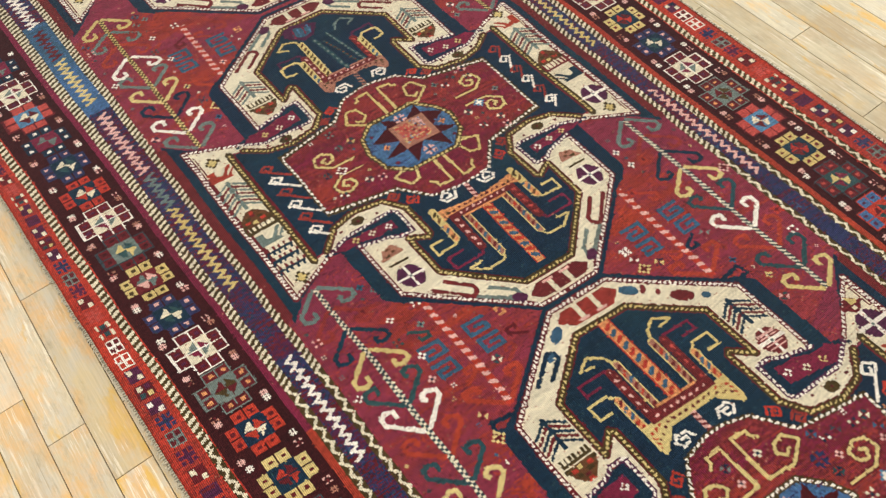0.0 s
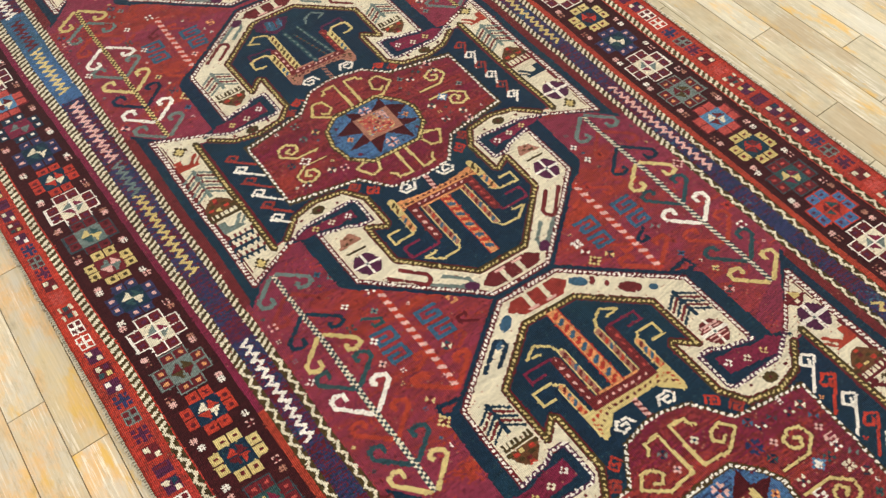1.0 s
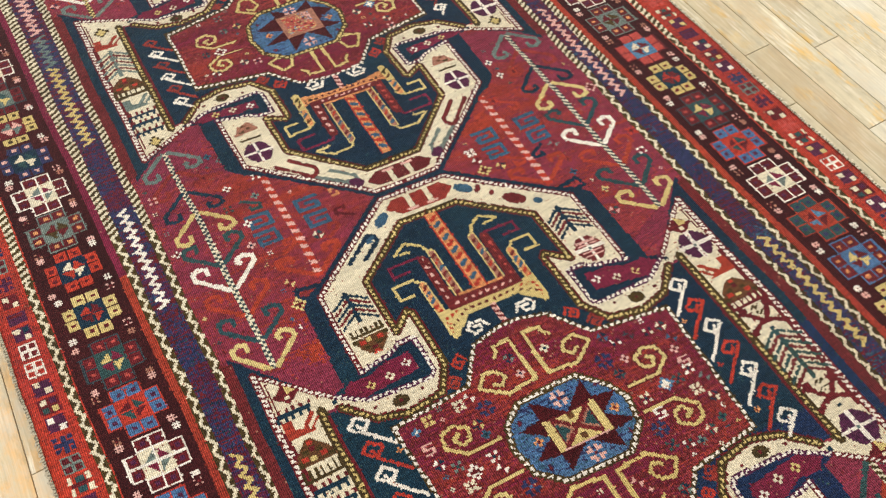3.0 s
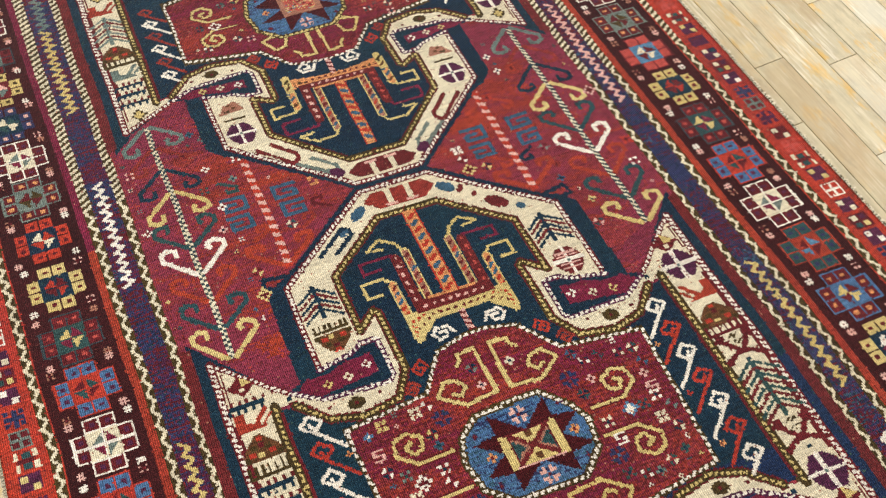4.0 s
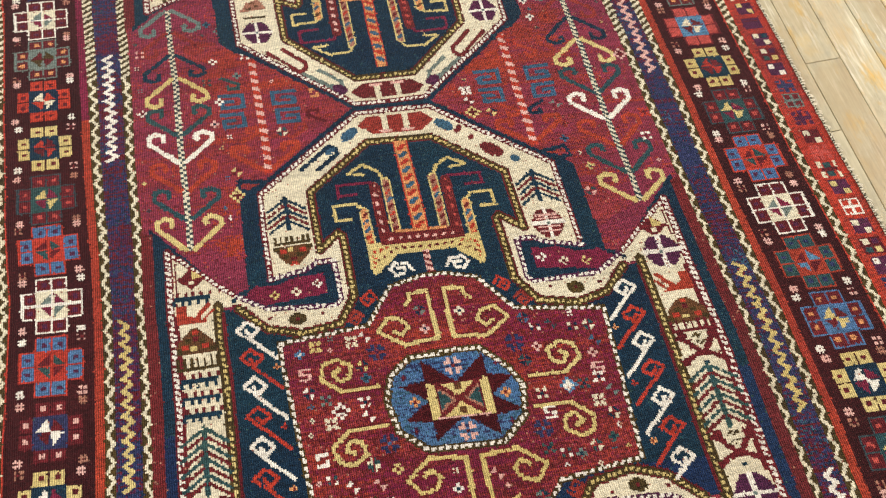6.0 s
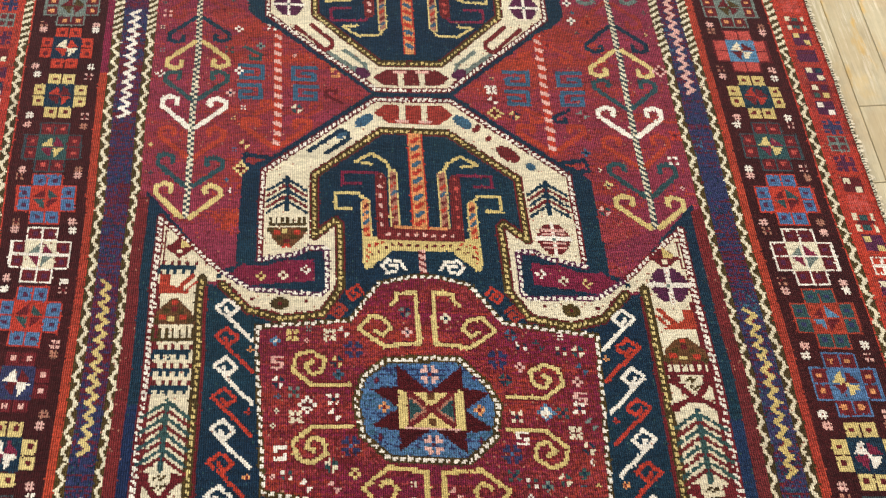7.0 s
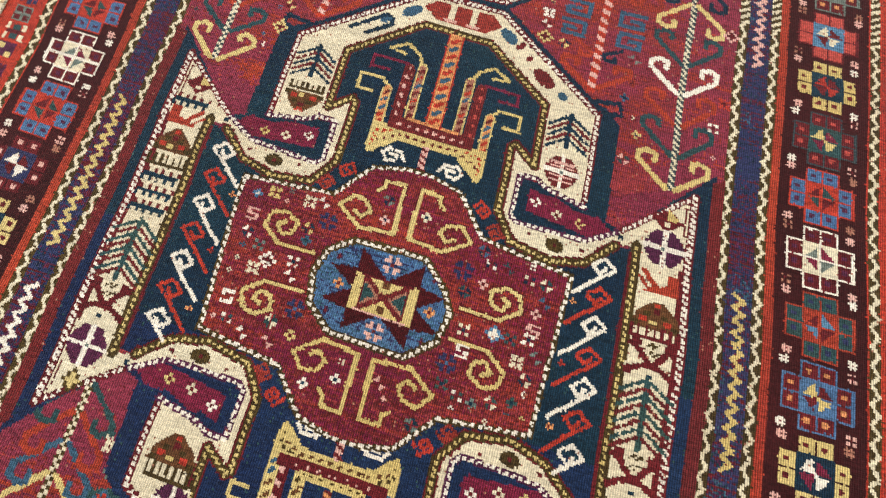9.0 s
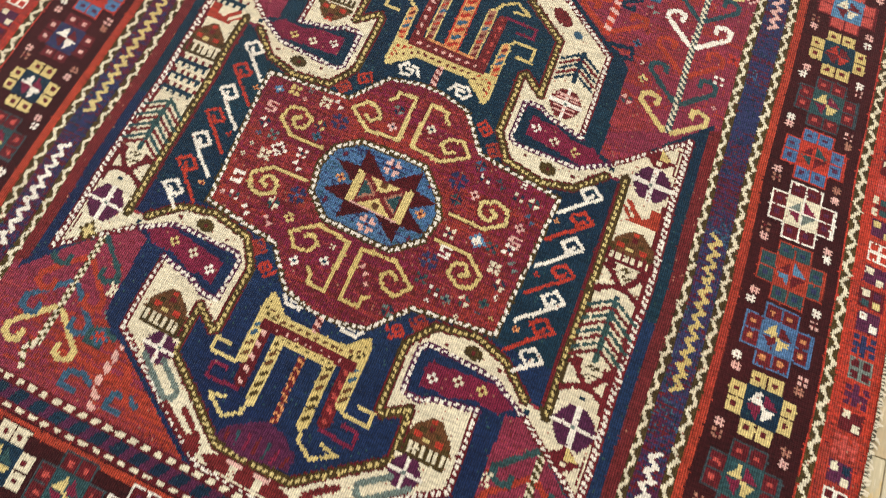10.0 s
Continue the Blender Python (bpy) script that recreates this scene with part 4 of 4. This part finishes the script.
    for s in (-1, 1):
        if cy < 500:
            places, size = ((56, 1, 163), (-48, -1, 163)) if s < 0 else ((46, 1, 158), (-46, -1, 153)), 25
        else:
            places, size = ((45, 1, 180), (-28, -1, 178)) if s < 0 else ((62, 1, 178), (-12, -1, 180)), 23
        for y, t, x in places:
            spiral(s * x, cy + y, s, t, size, "yellow", owner("spiral", p))
    for x, y, form, dye, heart in FLOWERS if cy < 500 else [f for f in FLOWERS if f[2] in (BOW, LOZENGE)]:
        flower(x, cy + y * (up[2] / 112 if y > 0 else down[2] / 108), form, dye, heart, p)
    for sy in (1, -1):
        T = Half(cy, 1, sy, up if sy > 0 else down, 0)
        for s in (-1, 1):
            curl_ess(T, s, 100, 170, 0.6, "guard", top, 0.85)
            curl_ess(T, s, 124, 142, 0.9, "rust", top, 0.8)
    star(cy, p, stars)
    sprinkle(-215, 215, cy - 150, cy + 150, 40 if cy < 500 else 24, p, p, 5)


def star(cy, parent, style):
    who = owner("star_octagon", parent, "blue octagon with a dark eight-pointed star")
    oct_ = [(-58, 70), (43, 73), (78, 38), (92, 10), (84, -32), (46, -65), (-57, -65), (-94, -36), (-103, 8), (-92, 45)]
    k = 1.0 if style == "cross" else 1.12
    ring = [(x, cy + y * k) for x, y in oct_]
    poly(ring, "blue", who)
    where, px, py = window(-110, cy - 80, 100, cy + 90)
    t = drift(40, 14, 44)[where] + 1.3 * grainy[where]
    blue = OWN[where] == who
    COL[where][blue & (t > 0.9)] = DYE["slate"]
    COL[where][blue & (t < -1.2)] = DYE["indigo"]
    COL[where][blue & (np.abs(t - 0.4) < 0.04)] = DYE["sky"]
    line(ring + ring[:1], 11, "brown", who)
    line(ring + ring[:1], 5, "white" if style == "cross" else "yellow", who, "none", 10, 0.6)
    hx, lo, hi, mid = (46, 24, 28, 0) if style == "cross" else (39, 22, 46, 5)
    for u in (-1, 1):
        for v, h, tip in ((1, hi, 64 * k), (-1, lo, 56 * k)):
            poly([(mid + u * hx, cy + v * tip), (mid + u * hx, cy + v * h), (mid + u * 2, cy + v * h)], "blood", owner("star_point", who))
            poly([(u * 83, cy + v * 25 + 2), (mid + u * hx, cy + v * (h + 4)), (mid + u * hx, cy + 2)], "blood", owner("star_point", who))
    for x, y in ((0, 50), (0, -44), (66, 2), (-66, 2), (-74, 40), (62, 46), (-70, -38), (64, -38)):
        flower(x, cy + y * k, PLUS if x else PETAL, ("peach", "plum")[abs(y) > 30] if x else "pink", "crimson", who, 0.0 if abs(y) < 30 or not x else 3.0)
    h = owner("star_heart", who)
    poly([(mid - hx, cy - lo), (mid + hx, cy - lo), (mid + hx, cy + hi), (mid - hx, cy + hi)], "yellow" if style == "cross" else "tan", h)
    if style == "cross":
        rect(0, cy + 2, 66, 52, "maroon", h)
        rect(0, cy + 2, 62, 48, "tan", h)
        poly([(-29, cy + 26), (29, cy + 26), (0, cy + 4)], "yellow", h)
        poly([(-29, cy - 22), (29, cy - 22), (0, cy)], "yellow", h)
        poly([(-31, cy + 18), (-31, cy - 14), (-12, cy + 2)], "teal", h)
        poly([(31, cy + 18), (31, cy - 14), (12, cy + 2)], "teal", h)
        line([(-30, cy + 25), (30, cy - 21)], 7, "crimson", h)
        line([(30, cy + 25), (-30, cy - 21)], 7, "crimson", h)
        rect(0, cy + 20, 9, 8, "umber", h)
        rect(0, cy - 15, 9, 8, "umber", h)
        line([(-36, cy + 27), (36, cy + 27)], 3, "maroon", h)
        line([(-36, cy - 23), (36, cy - 23)], 3, "pink", h)
    else:
        where, px, py = window(mid - 32, cy - 16, mid + 32, cy + 40)
        t = drift(30, 24, 41)[where] + 0.8 * grainy[where]
        core = (np.abs(px - mid) < 31) & (py > cy - 15) & (py < cy + 39)
        dip(where, core & (t > 0.55), "pink", h)
        dip(where, core & (t < -0.75), "coral", h)
        dip(where, core & (np.abs(t - 0.2) < 0.1), "sky", h)
        dip(where, core & (np.abs(t + 0.55) < 0.08), "yellow", h)
        line([(mid - 22, cy - 6), (mid + 22, cy + 30)], 4, "crimson", h, "none", 14, 0.4)
        line([(mid + 22, cy - 6), (mid - 22, cy + 30)], 4, "crimson", h, "none", 14, 0.4)


FLOWERS = [(-188, 103, STAR, "yellow", "maroon"), (-136, 107, STAR, "cream", "maroon"), (-184, 23, CROSS, "grey", "teal"), (-184, -12, STAR, "cream", "maroon"),
           (-133, 13, CROSS, "white", "navy"), (-106, -84, PLUS, "yellow", "maroon"), (-103, 86, PETAL, "indigo", "plum"), (-109, -51, PETAL, "indigo", "blue"),
           (-208, 63, ESS, "pink", "pink"), (-204, -60, ESS, "white", "pink"), (-167, 6, LOZENGE, "white", "maroon"), (-195, -88, BOW, "white", "teal"), (-137, -75, BOW, "cream", "teal"),
           (130, 95, BOW, "white", "navy"), (185, 92, BOW, "cream", "navy"), (116, -4, CROSS, "cream", "navy"), (169, -87, BOW, "cream", "teal"), (125, -92, BOW, "white", "teal"),
           (95, 74, PETAL, "indigo", "plum"), (102, -55, PETAL, "indigo", "blue"), (191, -23, STAR, "cream", "maroon"), (126, 64, PLUS, "pink", "maroon"), (203, 48, PLUS, "pink", "maroon"),
           (204, 24, ESS, "pink", "pink"), (119, -33, ESS, "white", "pink"), (154, 2, LOZENGE, "sky", "white"), (200, 10, CROSS, "white", "navy"), (-212, 96, PLUS, "sky", "white")]

EVEN = tuple(float(v) for v in PLAN)
LOW_END = (0, 58, 108, 127, 142, 165, 178, 211, 232, 248, 268, 321, 395, 431, 560)
MID_LOW = (0, 45, 66, 100, 112, 140, 153, 170, 198, 210, 224, 309, 408, 466, 640)
MID_UP = (0, 52, 98, 132, 142, 162, 172, 204, 226, 246, 270, 363, 448, 506, 680)
BARS_END = ((("lozenges", 238), ("navycomb", 206), ("boot", 178), ("pyramid", 137), ("comb", 102), ("navycomb", 76), ("navycomb", 50), ("navycomb", 24), ("fir", -40), ("horned", -116), ("windmill", -182), ("eye", -230)),
            (("lozenges", 240), ("windmill", 196), ("boot", 142), ("pyramid", 96), ("comb", 70), ("horned", 33), ("fir", -38), ("horned", -114), ("windmill", -178), ("lozenges", -222)))
BARS_MID = ((("eye", 174), ("boot", 135), ("palefir", 70), ("pyramid", 3), ("comb", -24), ("greyboot", -58), ("navycomb", -92), ("navycomb", -116), ("navycomb", -140), ("eye", -172)),
            (("eye", 204), ("boot", 168), ("palefir", 104), ("pyramid", 32), ("comb", 2), ("navyboot", -40), ("windmill", -116), ("eye", -163)))
medallion(0, EVEN, LOW_END, (290, 268), BARS_END, ("bright", "gable"), "cross")
medallion(1000, MID_UP, MID_LOW, (230, 209), BARS_MID, ("dim", "barred"), "plain")
medallion(2000, MID_UP, MID_LOW, (240, 250), BARS_MID, ("bright", "barred"), "cross")

def curls(x0, x1, y0, y1, n, seed):
    r = np.random.default_rng(seed)
    for k in range(n * 50):
        x, y, t, d = r.uniform(x0, x1), r.uniform(y0, y1), r.choice((-1, 1)), r.choice((-1, 1))
        where, px, py = window(x - 13, y - 12, x + 13, y + 12)
        if n > 0 and np.all(OWN[where] == RUG):
            n -= 1
            line([(x - t * 14, y - d * 13), (x + t * 13, y + d * 2), (x + t * 11, y + d * 12), (x - t * 4, y + d * 12), (x - t * 5, y + d * 5)], 6.6,
                 ("orange", "rust", "teal", "orange", "maroon", "rust", "navy", "orange")[k % 8], owner("hook", RUG))


for mid in (540, 1478):
    for s in (-1, 1):
        curls(*sorted((s * 120, s * 420)), mid - 235, mid + 235, 34, mid + 3 * s)
        sprinkle(*sorted((s * 130, s * 415)), mid - 230, mid + 230, 40, RUG, RUG, mid + s)

# ---- end borders ----
for y0, y1, out in ((BOTTOM, Y0, -1), (TOP, Y1, 1)):
    e = owner("end_border", -1, "dark end border with rows of white dots")
    lo, hi = min(y0, y1), max(y0, y1)
    poly([(-500, lo), (500, lo), (500, hi), (-500, hi)], "dark", e)
    for off, w, dye, second in ((15, 20, "navy", "plum"), (0, 12, "maroon", None), (0, 6.5, "cream", "none"), (29, 12, "maroon", None), (29, 6.5, "cream", "none"), (41, 9, "orange", None)):
        line([(-440, y0 + out * off), (440, y0 + out * off)], w, dye, e, second, 19 if second == "none" else 30, 0.55)
    for k in range(9):
        square_cross(-392 + 98 * k, y0 + out * 88, "YPDWBYDRG"[k], e)
    line([(-640, y0 + out * 176), (640, y0 + out * 176)], 15, "cream", e, "brown", 20)
    poly([(-720, y0 + out * 184), (720, y0 + out * 184), (720, y1 + out * 9), (-720, y1 + out * 9)], "guard", e)

# ---- the pile, knot by knot ----
# single knots tied in the neighbour's yarn, and stray pale ones
for di, dj, odds in ((1, 0, 0.03), (-1, 0, 0.03), (0, 1, 0.02), (0, -1, 0.02)):
    chance = rng.random((NY, NX)) < odds
    COL[:] = np.where(chance, np.roll(np.roll(COL, di, 1), dj, 0), COL)
stray = rng.random((NY, NX))
reds = np.isin(COL, [DYE[n] for n in ("red", "rust", "magenta", "crimson", "wine")])
COL[reds & (stray < 0.006)] = DYE["tan"]
COL[reds & (stray > 0.975)] = DYE["maroon"]
blues = np.isin(COL, [DYE["navy"], DYE["ink"], DYE["indigo"]])
COL[blues & (stray > 0.985)] = DYE["teal"]
COL[np.isin(COL, [DYE["cream"], DYE["white"]]) & (stray > 0.988)] = DYE["tan"]
cx, cy = np.meshgrid(X0 + CELL * np.arange(NX + 1), Y0 + CELL * np.arange(NY + 1))
r1 = np.random.default_rng(7)


def waver(a, b, seed):
    r = np.random.default_rng(seed)
    out = np.zeros(cx.shape)
    for k in (1, 2, 3, 5):
        p, q, u, v = r.uniform(0, 6.3, 4)
        out += np.sin(cx * k / a + p + 0.6 * np.sin(cy * k / b + q)) * np.cos(cy * k / b + u + 0.5 * np.sin(cx / a + v)) / k
    return out


lean = np.interp(cx, (-705, -640, -560, -486, -438, -390, 0), (-0.032, -0.049, -0.037, -0.037, -0.018, -0.013, 0.0)) * np.maximum(cy - 230, 0)
lean = lean + 8 * np.clip((cx - 330) / 90, 0, 1) * np.exp(-((cy - 60) / 230) ** 2)
skew = -0.09 * cx * np.clip((cy + 1300) / 1100, 0, 1)
WX = cx + lean + 1.6 * waver(120, 90, 1) + r1.normal(0, 0.28, cx.shape)
WY = cy + skew + 1.8 * waver(110, 140, 2) + r1.normal(0, 0.3, cx.shape)
PILE = np.zeros((NY, NX))
for name, deep in (("dark", -0.5), ("brown", -0.9), ("maroon", -0.3), ("blood", -0.5), ("cream", 0.25), ("white", 0.3)):
    PILE[COL == DYE[name]] = deep
pad = np.pad(PILE, 1, mode="edge")
edge_h = (pad[:-1, :-1] + pad[1:, :-1] + pad[:-1, 1:] + pad[1:, 1:]) / 4
WZ = edge_h + 0.7 * waver(170, 130, 5) + r1.normal(0, 0.16, cx.shape)
WX, WY, WZ = WX / 1000, WY / 1000, WZ / 1000

for lo, hi in ((-720, 0), (0, 1000), (1000, 2000), (2000, 2700)):
    for a, b in ((-720, 0), (0, 720)):
        lobe = owner("field", -1, "crimson and rust wool field with streaky dye bands")
        OWN[(OWN == RUG) & (fy >= lo) & (fy < hi) & (fx >= a) & (fx < b)] = lobe
        for k, o in enumerate(OWNERS):
            if o[1] == RUG:
                where = np.argwhere(OWN == k)
                if len(where) and lo <= GY[where[0][0]] < hi and a <= GX[where[0][1]] < b:
                    OWNERS[k] = (o[0], lobe, o[2])

rug = new("rug")
tagged(rug, "long hand-knotted wool rug with hooked medallions, worn, lying on oak floor", "rug")
flat_own, flat_col = OWN.ravel(), COL.ravel()
order = np.argsort(flat_own, kind="stable")
counts = np.bincount(flat_own, minlength=len(OWNERS))
starts = np.concatenate(([0], np.cumsum(counts)))
made = {}


def depth_of(k):
    n = 0
    while OWNERS[k][1] >= 0:
        k, n = OWNERS[k][1], n + 1
    return n


def holder(k):
    """The part that a figure belongs to: never deeper than part and sub-part."""
    p = OWNERS[k][1]
    while p >= 0 and (depth_of(p) > 0 or counts[p] == 0):
        p = OWNERS[p][1]
    return p


for k in sorted(range(len(OWNERS)), key=depth_of):
    name, parent, label = OWNERS[k]
    if counts[k] == 0:
        continue
    cells = order[starts[k]:starts[k + 1]]
    j, i = cells // NX, cells % NX
    corner = np.stack([j * (NX + 1) + i, j * (NX + 1) + i + 1, (j + 1) * (NX + 1) + i + 1, (j + 1) * (NX + 1) + i], 1)
    ids, back = np.unique(corner, return_inverse=True)
    me = bpy.data.meshes.new(name)
    co = np.stack([WX.ravel()[ids], WY.ravel()[ids], WZ.ravel()[ids]], 1).astype(np.float32)
    me.vertices.add(len(ids))
    me.vertices.foreach_set("co", co.ravel())
    me.loops.add(4 * len(cells))
    me.loops.foreach_set("vertex_index", back.ravel().astype(np.int32))
    me.polygons.add(len(cells))
    me.polygons.foreach_set("loop_start", (4 * np.arange(len(cells))).astype(np.int32))
    used, slot = np.unique(flat_col[cells], return_inverse=True)
    for u in used:
        me.materials.append(WOOL[u])
    me.polygons.foreach_set("material_index", slot.astype(np.int32))
    me.update(calc_edges=True)
    ob = new(name, me)
    p = holder(k)
    ob.parent = made[p] if p in made else rug
    made[k] = tagged(ob, label)

# side cords: overcast wraps in two yarns, and the foundation below the pile
for side in (0, -1):
    out = 1 if side else -1
    ex, ey, ez = WX[:, side], WY[:, side], WZ[:, side]
    bm, bd = bmesh.new(), bmesh.new()
    for k in range(0, NY - 2, 1):
        target = bm if (k % 2) else bd
        wob = (r1.uniform(0.005, 0.012) if k % 2 else r1.uniform(0.002, 0.006)) * (out if side else 0.6 * out)
        a = Vector((ex[k], ey[k], ez[k]))
        lo = FZ + 0.0008
        w = 0.0036
        ring = []
        for u, v in ((-0.003, 0.0012), (0.3 * 0.006, 0.0006), (0.8, -0.003), (1.0, lo + 0.001 - ez[k])):
            px = a.x + (out * abs(u) if abs(u) < 0.1 and u > 0 else (wob * u if u > 0 else -out * 0.003))
            ring.append((px, a.z + v))
        slant = r1.uniform(-0.002, 0.003)
        va = [target.verts.new((x, a.y - w / 2 + slant * q, z)) for q, (x, z) in enumerate(ring)]
        vb = [target.verts.new((x, a.y + w / 2 + slant * q, z)) for q, (x, z) in enumerate(ring)]
        vm = [target.verts.new((x + out * 0.0006, a.y + slant * q, z + 0.0009)) for q, (x, z) in enumerate(ring)]
        for q in range(3):
            target.faces.new((va[q], va[q + 1], vm[q + 1], vm[q]))
            target.faces.new((vm[q], vm[q + 1], vb[q + 1], vb[q]))
    tagged(part("edge_cord", bm, COTTON if side else plain("worn_cord", "aaa28e"), rug, "pale overcast edge yarn"), kind="stuff")
    tagged(part("edge_cord", bd, WARP_DARK if side else plain("grey_cord", "6e6756"), rug, "dark overcast edge yarn"), kind="stuff")
bm = bmesh.new()
rows_ = list(range(0, NY + 1, 30)) + [NY]
left = [bm.verts.new((WX[k, 0] + 0.001, WY[k, 0], FZ + 0.0006)) for k in rows_]
right = [bm.verts.new((WX[k, -1] - 0.001, WY[k, -1], FZ + 0.0006)) for k in rows_]
for k in range(len(rows_) - 1):
    bm.faces.new((left[k], right[k], right[k + 1], left[k + 1]))
bmesh.ops.extrude_face_region(bm, geom=bm.faces[:])
for v in bm.verts:
    v.co.z = FZ + 0.0006
for v in left + right:
    v.co.z = FZ + 0.005
part("foundation", bm, COTTON, rug, "woven cotton back")

# ---- floor boards ----
WIDE, SEAM = 0.0667, -0.800
LENGTHS = (0.42, 0.5, 0.58)


def board_mesh(bm, x0, x1, y0, y1):
    g, c = 0.0007, 0.0006
    x0, x1, y0, y1 = x0 + g, x1 - g, y0 + g, y1 - g
    low = [bm.verts.new(p) for p in ((x0, y0, -0.012), (x1, y0, -0.012), (x1, y1, -0.012), (x0, y1, -0.012))]
    mid = [bm.verts.new(p) for p in ((x0, y0, -c), (x1, y0, -c), (x1, y1, -c), (x0, y1, -c))]
    top = [bm.verts.new(p) for p in ((x0 + c, y0 + c, 0), (x1 - c, y0 + c, 0), (x1 - c, y1 - c, 0), (x0 + c, y1 - c, 0))]
    for a, b in ((low, mid), (mid, top)):
        for q in range(4):
            bm.faces.new((a[q], a[(q + 1) % 4], b[(q + 1) % 4], b[q]))
    bm.faces.new(top)


shared = {}
for size in LENGTHS:
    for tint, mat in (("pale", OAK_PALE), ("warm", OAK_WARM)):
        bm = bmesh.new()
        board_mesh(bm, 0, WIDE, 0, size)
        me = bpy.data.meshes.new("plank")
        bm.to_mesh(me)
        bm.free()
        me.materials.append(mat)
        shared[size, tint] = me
rest = bmesh.new()
r2 = random.Random(12)
# known butt joints of some rows
JOINTS = {-1: 0.853, 0: 0.731, 23: 0.464, 24: 0.70, 25: 0.410, 26: 0.56, -2: 0.960, -3: 0.62}
first, last = -27, 51
for row in range(first, last):
    x = SEAM + WIDE * row
    if x > RX or x < -RX - WIDE:
        continue
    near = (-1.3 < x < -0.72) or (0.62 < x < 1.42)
    y = JOINTS.get(row, r2.uniform(0.2, 0.9))
    spans = []
    down = y
    while down > RY0:
        size = r2.choice(LENGTHS)
        down -= size
        spans.append((down, size))
    while y < RY1:
        size = r2.choice(LENGTHS)
        spans.append((y, size))
        y += size
    for y, size in spans:
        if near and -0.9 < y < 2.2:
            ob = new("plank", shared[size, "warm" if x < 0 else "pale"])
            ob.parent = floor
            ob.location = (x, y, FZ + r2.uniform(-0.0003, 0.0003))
        else:
            a, b = max(y, RY0), min(y + size, RY1)
            if b - a > 0.02:
                board_mesh(rest, max(x, -RX), min(x + WIDE, RX), a, b)
for v in rest.verts:
    v.co.z += FZ
tagged(part("planks", rest, OAK_PALE, floor, "pale oak strips"), kind="stuff")
